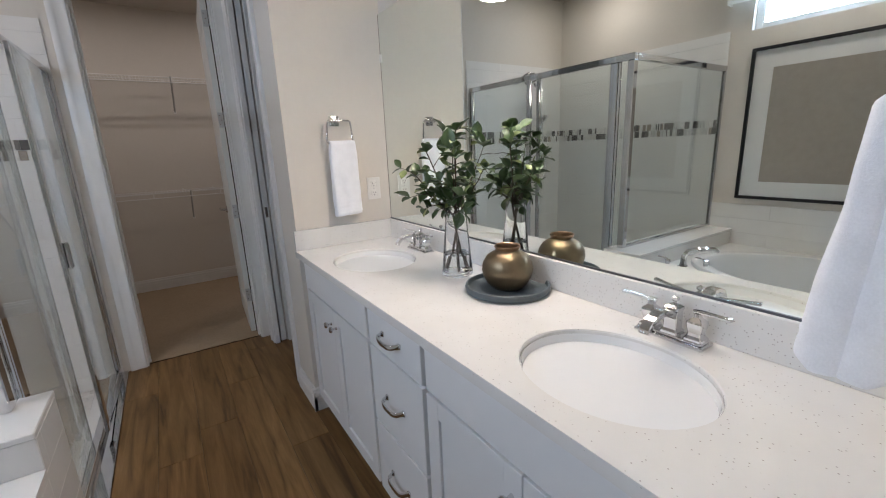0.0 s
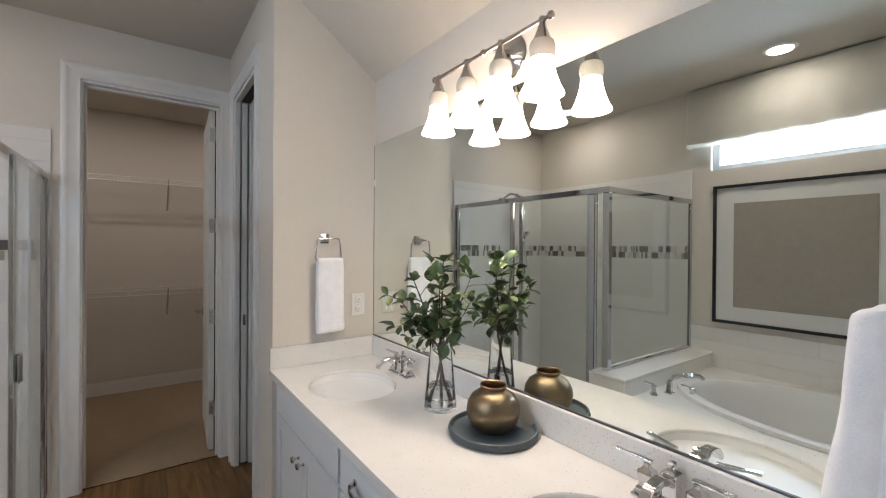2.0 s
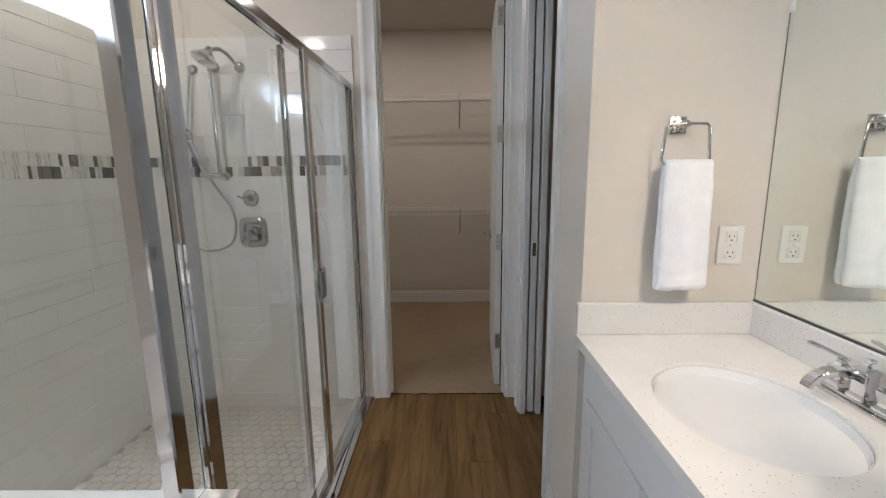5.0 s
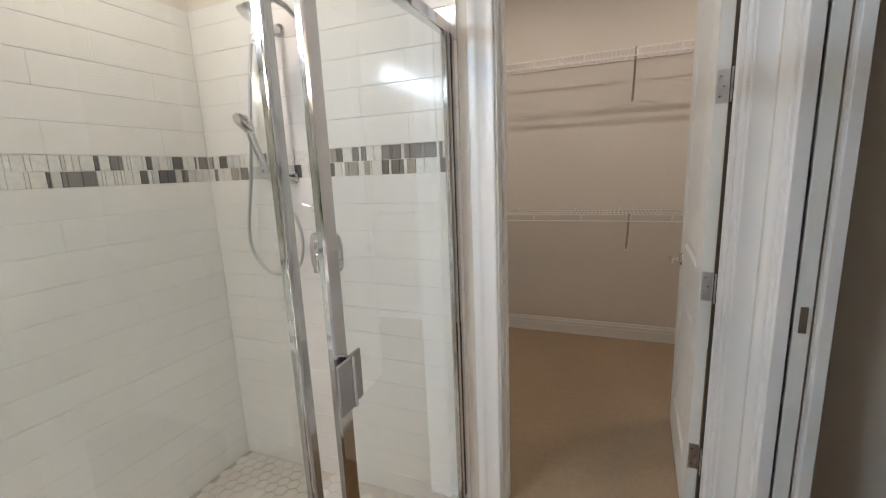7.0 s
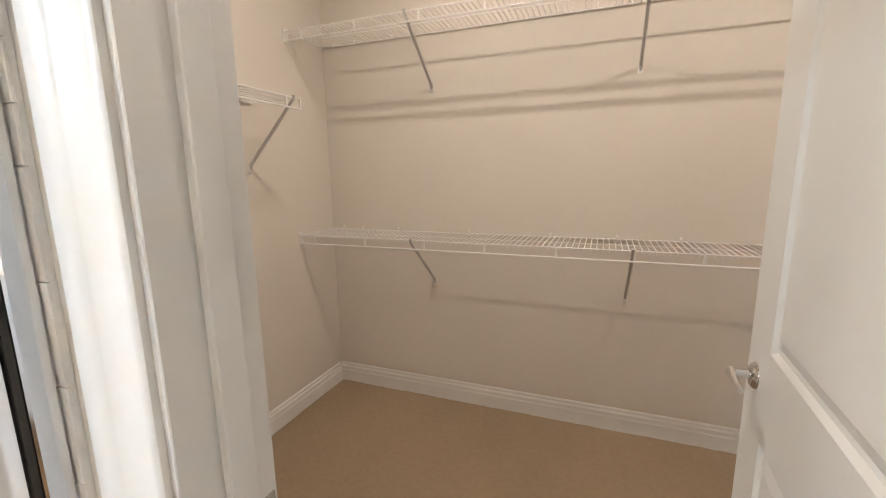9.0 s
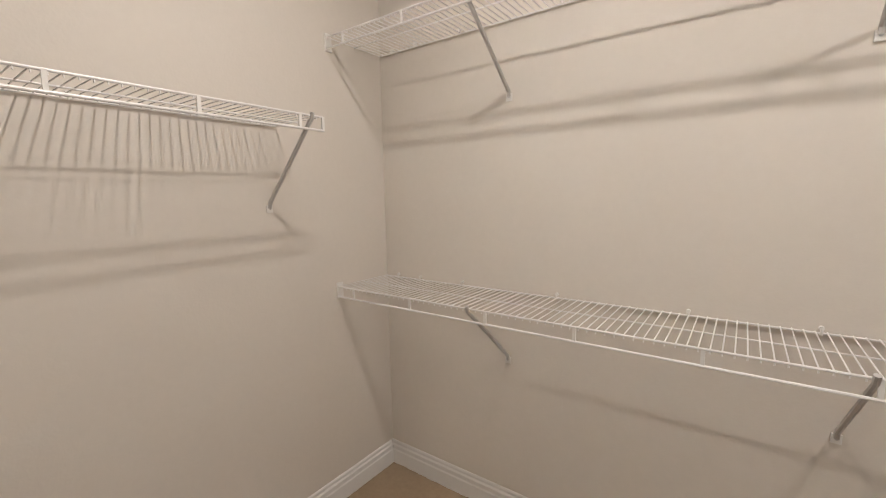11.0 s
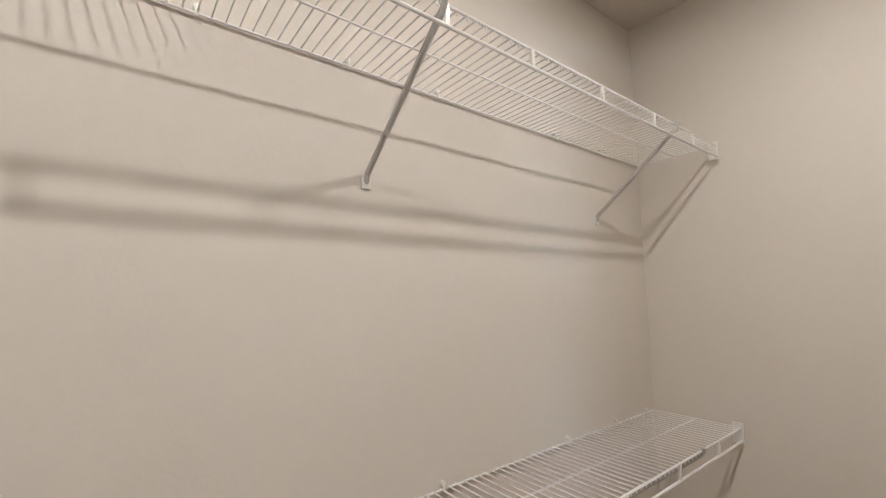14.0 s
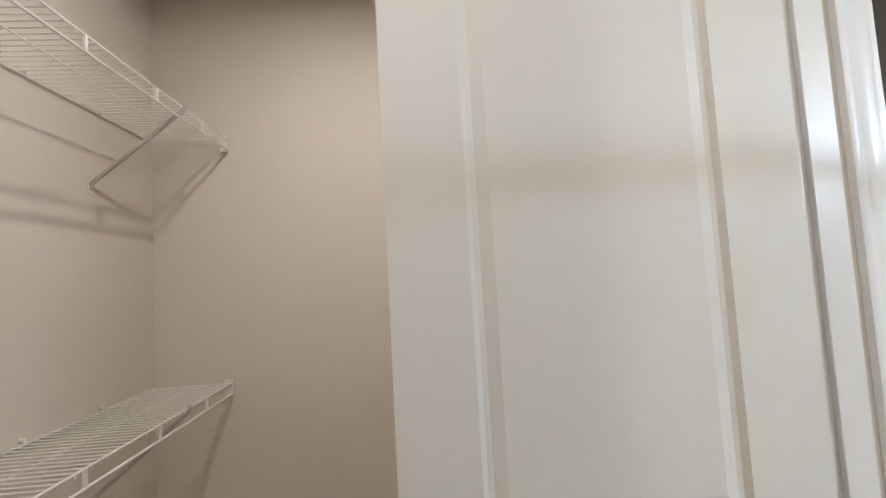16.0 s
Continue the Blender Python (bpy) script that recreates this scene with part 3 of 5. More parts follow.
def knob(y, z, parent):
    bm = lathe(bmesh.new(), ((0.001, 0.0), (0.007, 0.0), (0.005, 0.008), (0.005, 0.014), (0.012, 0.02), (0.0135, 0.025), (0.011, 0.030), (0.001, 0.032)), (VF, y, z), 20, axis=(-1, 0, 0))
    part("knob", bm, CHROME, parent, "round chrome knob", smooth=True)


def strip(bm, pts, wide, hw, ht):
    """A flat bar swept along points; wide: the direction of its width; hw, ht: half width and half thickness, one or one per point."""
    pts = [Vector(p) for p in pts]
    wide = Vector(wide).normalized()
    rings = []
    for i, p in enumerate(pts):
        d = (pts[min(i + 1, len(pts) - 1)] - pts[max(i - 1, 0)]).normalized()
        n = wide.cross(d).normalized()
        a = hw[i] if hasattr(hw, "__len__") else hw
        t = ht[i] if hasattr(ht, "__len__") else ht
        rings.append([bm.verts.new(p + wide * (u * a) + n * (v * t)) for u, v in ((-1, -0.7), (-0.85, -1), (0.85, -1), (1, -0.7), (1, 0.7), (0.85, 1), (-0.85, 1), (-1, 0.7))])
    for a, c in zip(rings, rings[1:]):
        for k in range(8):
            bm.faces.new((a[k], a[(k + 1) % 8], c[(k + 1) % 8], c[k]))
    bm.faces.new(rings[0][::-1]), bm.faces.new(rings[-1])
    return bm


def pull(y, z, parent):
    """Arched bar pull with flat feet."""
    bm = bmesh.new()
    w = 0.056
    pts = []
    for k in range(13):
        u = -1 + 2 * k / 12
        pts.append((VF - 0.004 - 0.028 * (1 - u ** 4) ** 0.5, y + u * w, z - 0.004 * (1 - u * u)))
    strip(bm, pts, (0, 0, 1), 0.008, 0.003)
    for s in (-1, 1):
        box(bm, VF - 0.006, VF + 0.0005, y + s * w - 0.008, y + s * w + 0.008, z - 0.009, z + 0.009, 0.002)
    part("pull", bm, CHROME, parent, "arched chrome bar pull", smooth=True)


def carcass(t, y0, y1):
    part("carcass", B(-0.4985, -0.003, min(y0, y1), max(y0, y1), 0.10, CT - 0.031), CABP, t)
    part("toe_kick", B(-0.445, -0.43, min(y0, y1), max(y0, y1), 0.0, 0.10), CABP, t)


def sink_unit(y0, y1, knobs):
    t = thing("sink_cabinet", (-0.25, (y0 + y1) / 2, 0), "white shaker sink cabinet with two doors", "cabinet", "vanity cabinets")
    carcass(t, y0, y1)
    lo, hi = min(y0, y1) + 0.012, max(y0, y1) - 0.012
    part("false_front", slab(lo, hi, 0.715, 0.846), CABP, t)
    mid = (lo + hi) / 2
    for a, b, ky in ((mid + 0.0015, hi, mid + 0.03), (lo, mid - 0.0015, mid - 0.03)):
        d = part("door", shaker(a, b, 0.122, 0.706), CABP, t)
        knob(ky, 0.635, d)
    return t


sink_unit(-0.055, -0.803, True)
sink_unit(-1.170, -1.93, True)
fl = thing("filler_panel", (-0.3, -0.03, 0), "white vanity filler strip against the wall", "panel", "vanity fillers")
part("strip", B(-0.502, -0.003, -0.054, -0.001, 0.10, CT - 0.031), CABP, fl)
fl = thing("filler_panel", (-0.3, -1.957, 0), "white vanity filler strip against the wall", "panel", "vanity fillers")
part("strip", B(-0.502, -0.003, -2.043, -1.931, 0.10, CT - 0.031), CABP, fl)
dr = thing("drawer_cabinet", (-0.25, -0.986, 0), "white vanity drawer unit with three drawers", "cabinet", "vanity cabinets")
carcass(dr, -0.804, -1.169)
for z0, z1, pz in ((0.712, 0.846, 0.785), (0.418, 0.703, 0.56), (0.122, 0.409, 0.265)):
    d = part("drawer_front", slab(-0.812, -1.160, z0, z1), CABP, dr)
    pull(-0.985, pz, d)


# countertop with two oval cut-outs
SA, SB = 0.206, 0.174
SINKS = (-0.412, -1.587)
SXC = -0.302


def plate_with_hole(bm, x0, x1, y0, y1, z0, z1, cx, cy, rx, ry, n=72):
    ang = [2 * math.pi * k / n for k in range(n)] + [math.atan2(y - cy, x - cx) % (2 * math.pi) for x in (x0, x1) for y in (y0, y1)]
    ang = sorted(set(round(a, 6) for a in ang))
    def edge(a):
        c, s = math.cos(a), math.sin(a)
        tx = ((x1 if c > 0 else x0) - cx) / c if abs(c) > 1e-9 else 1e9
        ty = ((y1 if s > 0 else y0) - cy) / s if abs(s) > 1e-9 else 1e9
        u = min(tx, ty)
        return cx + u * c, cy + u * s
    def ell(a):
        c, s = math.cos(a), math.sin(a)
        u = 1 / math.sqrt((c / rx) ** 2 + (s / ry) ** 2)
        return cx + u * c, cy + u * s
    top_o = [bm.verts.new((*edge(a), z1)) for a in ang]
    top_i = [bm.verts.new((*ell(a), z1)) for a in ang]
    mid_i = [bm.verts.new((cx + (ell(a)[0] - cx) * 0.988, cy + (ell(a)[1] - cy) * 0.988, z1 - 0.004)) for a in ang]
    bot_i = [bm.verts.new((cx + (ell(a)[0] - cx) * 0.988, cy + (ell(a)[1] - cy) * 0.988, z0)) for a in ang]
    bot_o = [bm.verts.new((*edge(a), z0)) for a in ang]
    k = len(ang)
    for i in range(k):
        j = (i + 1) % k
        for r0, r1 in ((top_o, top_i), (top_i, mid_i), (mid_i, bot_i), (bot_i, bot_o), (bot_o, top_o)):
            bm.faces.new((r0[i], r0[j], r1[j], r1[i]))
    return bm


ctop = thing("vanity_countertop", (-0.27, -0.99, CT), "white speckled quartz countertop with two sink cut-outs", "countertop")
bm = bmesh.new()
plate_with_hole(bm, -0.538, -0.002, -0.84, -0.002, CT - 0.03, CT, SXC, SINKS[0], SB, SA)
plate_with_hole(bm, -0.538, -0.002, -2.043, -1.16, CT - 0.03, CT, SXC, SINKS[1], SB, SA)
box(bm, -0.538, -0.002, -1.16, -0.84, CT - 0.03, CT)
part("slab", bm, QUARTZ, ctop)
part("backsplash", B(-0.022, -0.001, -2.043, -0.0205, CT + 0.0005, CT + 0.098, bevel=0.0015), QUARTZ, ctop)
part("side_splash", B(-0.536, -0.001, -0.020, -0.001, CT + 0.0005, CT + 0.098, bevel=0.0015), QUARTZ, ctop)
part("side_splash", B(-0.536, -0.023, -2.043, -2.023, CT + 0.0005, CT + 0.098, bevel=0.0015), QUARTZ, ctop)


def basin(cy):
    t = thing("undermount_sink", (SXC, cy, CT - 0.03), "white oval undermount porcelain sink", "sink", "vanity sinks")
    prof = [(0.986, -0.030), (0.984, -0.011), (0.974, -0.010), (0.966, -0.016), (0.945, -0.050), (0.885, -0.090), (0.76, -0.120), (0.55, -0.138), (0.30, -0.147), (0.12, -0.150), (0.005, -0.151)]
    bm = bmesh.new()
    lathe(bm, prof, (SXC, cy, CT), 64, SB, SA)
    part("bowl", bm, PORC, t, smooth=True)
    dx, dy = SXC + 0.074, cy - 0.018
    d = part("drain", lathe(bmesh.new(), ((0.001, -0.1275), (0.014, -0.1280), (0.022, -0.1295), (0.026, -0.1320), (0.0255, -0.1345), (0.018, -0.1350)), (dx, dy, CT), 28), CHROME, t, "chrome pop-up drain", smooth=True)
    # dark stub gives the stopper its shadow ring by colour
    part("drain_neck", rod(bmesh.new(), (dx, dy, CT - 0.150), (dx, dy, CT - 0.1348), 0.021, seg=20), DARK, d, "dark stub standing in for shade under the stopper")
    part("overflow", lathe(bmesh.new(), ((0.001, 0.003), (0.008, 0.003), (0.0105, 0.001)), (SXC + SB * 0.955, cy, CT - 0.062), 16, axis=(-1, 0, 0.35)), CHROME, t, "chrome overflow ring", smooth=True)


def tier(bm, cx, cy, rows):
    """A square turned stack: (half side, height) pairs from the bottom up."""
    rings = []
    for h, z in rows:
        c = h * 0.86
        rings.append([bm.verts.new((cx + px, cy + py, z)) for px, py in ((-h, -c), (-c, -h), (c, -h), (h, -c), (h, c), (c, h), (-c, h), (-h, c))])
    for a, d in zip(rings, rings[1:]):
        for k in range(8):
            bm.faces.new((a[k], a[(k + 1) % 8], d[(k + 1) % 8], d[k]))
    bm.faces.new(rings[0][::-1]), bm.faces.new(rings[-1])
    return bm


def faucet(cy):
    x = -0.068
    t = thing("bathroom_faucet", (x, cy, CT), "polished chrome two-handle faucet on the quartz counter", "faucet", "vanity faucets")
    bm = bmesh.new()
    box(bm, x - 0.027, x + 0.027, cy - 0.081, cy + 0.081, CT, CT + 0.009, 0.003, 2)
    box(bm, x - 0.022, x + 0.022, cy - 0.076, cy + 0.076, CT + 0.0088, CT + 0.017, 0.004, 2)
    part("base_plate", bm, CHROME, t, smooth=True)
    for s in (-1, 1):
        yy = cy + s * 0.054
        h = part("handle_tower", tier(bmesh.new(), x, yy, ((0.020, CT + 0.016), (0.0195, CT + 0.021), (0.0145, CT + 0.027), (0.0135, CT + 0.034), (0.0165, CT + 0.046), (0.0175, CT + 0.057),
                                                        (0.0165, CT + 0.061), (0.011, CT + 0.066), (0.007, CT + 0.070), (0.006, CT + 0.079))), CHROME, t)
        bm = strip(bmesh.new(), [(x + 0.004, yy - s * 0.010, CT + 0.081), (x, yy + s * 0.012, CT + 0.083), (x - 0.006, yy + s * 0.040, CT + 0.086), (x - 0.012, yy + s * 0.068, CT + 0.088), (x - 0.0125, yy + s * 0.071, CT + 0.088)],
                   (1, s * 0.18, 0), [0.0065, 0.0055, 0.0042, 0.0062, 0.0058], [0.0042, 0.0042, 0.0034, 0.0040, 0.0036])
        part("lever", bm, CHROME, h, "chrome lever", smooth=True)
    part("spout_column", tier(bmesh.new(), x, cy, ((0.020, CT + 0.016), (0.0195, CT + 0.022), (0.0155, CT + 0.028), (0.0150, CT + 0.070), (0.0168, CT + 0.074), (0.0168, CT + 0.080), (0.010, CT + 0.085))), CHROME, t)
    bm = strip(bmesh.new(), [(x - 0.008, cy, CT + 0.060), (x - 0.030, cy, CT + 0.072), (x - 0.055, cy, CT + 0.078), (x - 0.080, cy, CT + 0.076), (x - 0.102, cy, CT + 0.067), (x - 0.115, cy, CT + 0.054), (x - 0.119, cy, CT + 0.044)],
               (0, 1, 0), [0.0135, 0.0135, 0.013, 0.0125, 0.0125, 0.0125, 0.012], [0.009, 0.0085, 0.0075, 0.007, 0.0065, 0.006, 0.006])
    part("spout", bm, CHROME, t, smooth=True)
    bm = rod(bmesh.new(), (x + 0.004, cy, CT + 0.083), (x + 0.004, cy, CT + 0.094), 0.003)
    tier(bm, x + 0.004, cy, ((0.004, CT + 0.092), (0.007, CT + 0.095), (0.007, CT + 0.101), (0.003, CT + 0.104)))
    part("lift_rod", bm, CHROME, t)


for y in SINKS:
    basin(y)
    faucet(y)

# mirror
mr = thing("vanity_mirror", (-0.004, -0.99, 0.985), "large frameless wall mirror over the vanity", "mirror")
part("mirror_glass", B(-0.0065, -0.001, -2.038, -0.004, 0.990, 2.0), MIRROR, mr)
part("bottom_channel", B(-0.010, -0.0005, -2.040, -0.002, 0.9795, 0.9898), CHANNEL, mr, "thin dark metal channel")
part("edge_strip", B(-0.0075, -0.0005, -0.0038, -0.0015, 0.990, 2.0), NICKEL, mr)
part("mirror_clip", B(-0.0105, -0.0005, -0.016, -0.001, 1.78, 1.815, bevel=0.001), PLASTIC, mr, "clear plastic clip")

# vanity light
vl = thing("vanity_light", (-0.01, -1.01, 2.10), "four-light brushed nickel vanity fixture with opal bell shades, lit", "wall lamp")
part("backplate", lathe(bmesh.new(), ((0.001, 0.022), (0.022, 0.021), (0.03, 0.014), (0.055, 0.011), (0.062, 0.006), (0.074, 0.004), (0.076, 0.0005)), (0.0, -1.01, 2.105), 40, axis=(-1, 0, 0)), NICKEL, vl, "round stepped nickel backplate", smooth=True)
part("arm", tube(bmesh.new(), [(-0.015, -1.01, 2.105), (-0.06, -1.01, 2.112), (-0.1, -1.01, 2.10), (VANITY_X, -1.01, 2.087)], 0.007, 12), NICKEL, vl, smooth=True)
bm = rod(bmesh.new(), (VANITY_X, -0.735, 2.087), (VANITY_X, -1.285, 2.087), 0.0065, seg=14)
for y in (-0.735, -1.01, -1.285) + VANITY_Y:
    lathe(bm, ((0.001, -0.012), (0.008, -0.009), (0.0115, 0.0), (0.008, 0.009), (0.001, 0.012)), (VANITY_X, y, 2.087), 16)
part("crossbar", bm, NICKEL, vl, smooth=True)
for y in VANITY_Y:
    part("socket_cup", lathe(bmesh.new(), ((0.001, 0.0), (0.008, -0.001), (0.013, -0.02), (0.024, -0.047), (0.0285, -0.055), (0.026, -0.056)), (VANITY_X, y, 2.083), 28), NICKEL, vl, smooth=True)
    bm = lathe(bmesh.new(), ((0.025, 0.150), (0.032, 0.146), (0.0365, 0.130), (0.0355, 0.113), (0.0315, 0.100)), (VANITY_X, y, 1.880), 40)
    bmesh.ops.solidify(bm, geom=bm.faces[:], thickness=0.003)
    sd = part("shade", bm, OPAL, vl, "frosted opal glass neck of a bell shade", smooth=True)
    bm = lathe(bmesh.new(), ((0.0315, 0.0995), (0.033, 0.080), (0.039, 0.055), (0.047, 0.032), (0.056, 0.012), (0.0605, 0.004), (0.0612, 0.0)), (VANITY_X, y, 1.880), 40)
    bmesh.ops.solidify(bm, geom=bm.faces[:], thickness=0.003)
    part("bell", bm, OPAL_LIT, sd, "brightly lit opal glass bell", smooth=True)
    part("bulb", lathe(bmesh.new(), ((0.012, 0.095), (0.014, 0.080), (0.024, 0.055), (0.026, 0.040), (0.020, 0.024), (0.001, 0.018)), (VANITY_X, y, 1.905), 24), BULB, vl, "glowing bulb", smooth=True)


# towel rings and towels
def towel_ring(px, wy, s, pz, reach=0.048):
    """Square chrome ring on a post; s: direction out from the wall along y."""
    t = thing("towel_ring", (px, wy, pz), "square chrome towel ring on the wall", "towel ring", "towel rings")
    bm = bmesh.new()
    box(bm, px - 0.024, px + 0.024, *sorted((wy, wy + s * 0.009)), pz - 0.024, pz + 0.024, 0.003, 2)
    box(bm, px - 0.016, px + 0.016, *sorted((wy + s * 0.008, wy + s * 0.022)), pz - 0.016, pz + 0.016, 0.004, 2)
    rod(bm, (px, wy + s * 0.02, pz), (px, wy + s * (reach + 0.004), pz), 0.010, seg=16)
    part("post", bm, CHROME, t, smooth=True)
    y = wy + s * reach
    pts = [(px, y, pz), (px + 0.055, y, pz), (px + 0.064, y, pz - 0.008), (px + 0.070, y, pz - 0.095), (px + 0.062, y, pz - 0.105), (px - 0.052, y, pz - 0.105),
           (px - 0.060, y, pz - 0.095), (px - 0.052, y, pz - 0.010), (px - 0.042, y, pz), (px, y, pz)]
    part("ring", tube(bmesh.new(), pts, 0.0045, 10, cap=False), CHROME, t, smooth=True)
    return y


def towel(cx, cy, top, bot, half, s, flare, seed, label, thick=0.021):
    """A thick folded towel over a bar: a soft closed volume, wider towards its hem, with folds and a woven border."""
    t = thing("hand_towel", (cx, cy, bot), label, "towel", "hand towels")
    bm = bmesh.new()
    nk, nv = 64, 60
    rings = []
    for v in range(nv + 1):
        u = v / nv
        z = bot + (top - bot) * u
        cap = min(1.0, (1 - u) * (top - bot) / 0.016)
        foot = min(1.0, 0.72 + u * (top - bot) / 0.012 * 0.28)
        dep = (thick + flare * (1 - u) ** 1.2) * math.sqrt(max(0.02, 1 - (1 - cap) ** 2)) * foot
        mid = s * flare * (1 - u) ** 1.2
        hw = half * (0.92 + 0.08 * min(1, (1 - u) * 5)) * (0.985 + 0.015 * foot)
        band = 0.0014 * math.sin((z - bot) * 700) if 0.03 < z - bot < 0.062 else 0.0
        ring = []
        for k in range(nk):
            a = 2 * math.pi * k / nk
            c, q = math.cos(a), math.sin(a)
            w = 1 / (abs(c) ** 5 + abs(q) ** 5) ** 0.2
            fold = 0.0045 * math.sin(c * 4.0 + seed + u * 0.8) * (1 - 0.6 * u) + 0.0035 * noise.noise((c * 2 + seed, u * 4, q))
            groove = -0.006 * math.exp(-((q * w) / 0.12) ** 2) * (1 if abs(c) > 0.8 else 0)
            ring.append(bm.verts.new((cx + (hw + groove) * w * c + 0.002 * noise.noise((u * 6, seed, q)), cy + mid + s * (dep * w * q + fold * (0.4 + 0.6 * abs(q)) + band * q),
                                      z + (0.006 * c * math.sin(seed) + 0.004 * noise.noise((c * 3, seed, 0))) * (1 - u))))
        rings.append(ring)
    for a, b in zip(rings, rings[1:]):
        for k in range(nk):
            bm.faces.new((a[k], a[(k + 1) % nk], b[(k + 1) % nk], b[k]))
    bm.faces.new(rings[0][::-1]), bm.faces.new(rings[-1])
    part("cloth", bm, TOWEL, t, smooth=True)
    return t


ry = towel_ring(-0.28, 0.0, -1, 1.495)
towel(-0.266, ry - 0.002, 1.402, 1.042, 0.068, -1, 0.008, 1.0, "white terry hand towel hanging on the far ring")
ry = towel_ring(-0.28, -2.045, 1, 1.50, 0.08)
towel(-0.275, ry + 0.016, 1.392, 1.045, 0.075, 1, 0.019, 2.6, "white terry hand towel flaring out from its ring", 0.034)

# outlet
ou = thing("wall_outlet", (-0.0975, -0.003, 1.155), "white duplex outlet in the side wall", "outlet")
part("cover_plate", B(-0.1345, -0.0605, -0.006, -0.0005, 1.098, 1.212, bevel=0.002), PLASTIC, ou)
for z in (1.131, 1.179):
    r = part("receptacle", B(-0.114, -0.081, -0.0085, -0.005, z - 0.0165, z + 0.0165, bevel=0.003), PLASTIC, ou)
    for xx, h in ((-0.1045, 0.008), (-0.0905, 0.0065)):
        part("slot", B(xx - 0.0011, xx + 0.0011, -0.0089, -0.0082, z - h / 2 + 0.003, z + h / 2 + 0.003), DARK, r)
    part("slot", B(-0.0995, -0.0955, -0.0089, -0.0082, z - 0.011, z - 0.0065), DARK, r)
part("screw", rod(bmesh.new(), (-0.0975, -0.0055, 1.155), (-0.0975, -0.0068, 1.155), 0.003), STEEL, ou)

# tray and brass bowl
TC = (-0.135, -1.085)
tr = solid("round_tray", lathe(bmesh.new(), ((0.001, 0.0), (0.125, 0.0), (0.135, 0.004), (0.138, 0.016), (0.136, 0.024), (0.133, 0.0255), (0.1295, 0.024), (0.127, 0.012), (0.121, 0.0085), (0.001, 0.008)), (*TC, CT + 0.0005), 64),
           SLATE, "dark slate-blue round tray on the counter", "tray", kind="", smooth=True)
bw = thing("brass_vase", (*TC, CT + 0.009), "round brushed brass vase with a copper lip on the tray", "vase")
K = 0.95
bm = lathe(bmesh.new(), tuple((K * p, K * q) for p, q in ((0.001, 0.0), (0.040, 0.0), (0.050, 0.004), (0.070, 0.022), (0.082, 0.046), (0.0865, 0.068), (0.083, 0.092), (0.070, 0.115), (0.052, 0.128), (0.043, 0.132), (0.040, 0.137))), (*TC, CT + 0.0088), 64)
part("body", bm, GOLD, bw, smooth=True)
bm = lathe(bmesh.new(), tuple((K * p, K * q) for p, q in ((0.0395, 0.135), (0.041, 0.140), (0.0435, 0.144), (0.0445, 0.148), (0.0425, 0.151), (0.0395, 0.149), (0.0375, 0.142), (0.039, 0.128), (0.050, 0.118), (0.066, 0.10), (0.074, 0.07), (0.05, 0.02), (0.001, 0.01))), (*TC, CT + 0.0088), 64)
part("lip", bm, BRONZE_LIP, bw, "copper coloured inner lip", smooth=True)

# glass vase with branches
VX, VY = -0.153, -0.830
gv = thing("glass_vase", (VX, VY, CT), "tapered clear glass vase half filled with water", "vase")
part("glass_body", lathe(bmesh.new(), ((0.001, 0.0), (0.054, 0.0), (0.0575, 0.003), (0.0575, 0.010), (0.0365, 0.238), (0.036, 0.245), (0.034, 0.245), (0.034, 0.238), (0.0535, 0.020), (0.050, 0.013), (0.001, 0.012)), (VX, VY, CT + 0.0005), 48), CLEAR, gv, smooth=True)
part("water", lathe(bmesh.new(), ((0.001, 0.0135), (0.0485, 0.0138), (0.0525, 0.020), (0.0475, 0.078), (0.001, 0.078)), (VX, VY, CT + 0.0005), 48), WATER, gv, smooth=True)
for o in gv.children:
    o.visible_shadow = False

rng = random.Random(11)
pl = thing("leafy_branches", (VX, VY, CT + 0.02), "green leafy branches standing in the glass vase", "branches")


def leaf_mesh(name, L, W, curl, material):
    bm = bmesh.new()
    n = 7
    rows = []
    for i in range(n + 1):
        u = i / n
        w = W * math.sin(math.pi * min(1, u ** 1.1 * 0.985 + 0.01)) ** 0.8
        z = -curl * L * u * u
        rows.append([bm.verts.new((s * w, u * L, z + abs(s) * w * 0.35 + (0.0012 * math.sin(u * 9 + s) if s else 0))) for s in (-1, -0.5, 0, 0.5, 1)])
    for a, b in zip(rows, rows[1:]):
        for k in range(4):
            bm.faces.new((a[k], a[k + 1], b[k + 1], b[k]))
    return mesh_of(name, bm, material, True)


LEAVES = [leaf_mesh("leaf", 0.048, 0.0165, 0.22, LEAF), leaf_mesh("leaf", 0.058, 0.020, 0.3, LEAF), leaf_mesh("leaf", 0.042, 0.0165, 0.12, LEAF), leaf_mesh("leaf", 0.038, 0.0135, 0.25, LEAF2)]


def put_leaf(p, d, up):
    d = d.normalized()
    side = d.cross(up).normalized() if d.cross(up).length > 1e-3 else Vector((1, 0, 0))
    n = side.cross(d)
    m = Matrix((side, d, n)).transposed().to_4x4()
    m.translation = p
    tip = p + d * 0.05
    if tip.x > -0.028 or p.x > -0.02:
        return
    ob = new("leaf", LEAVES[rng.choice((0, 0, 1, 2, 2, 3, 3))])
    hang(ob, pl)
    ob.matrix_basis = m @ Matrix.Scale(rng.uniform(0.8, 1.2), 4)


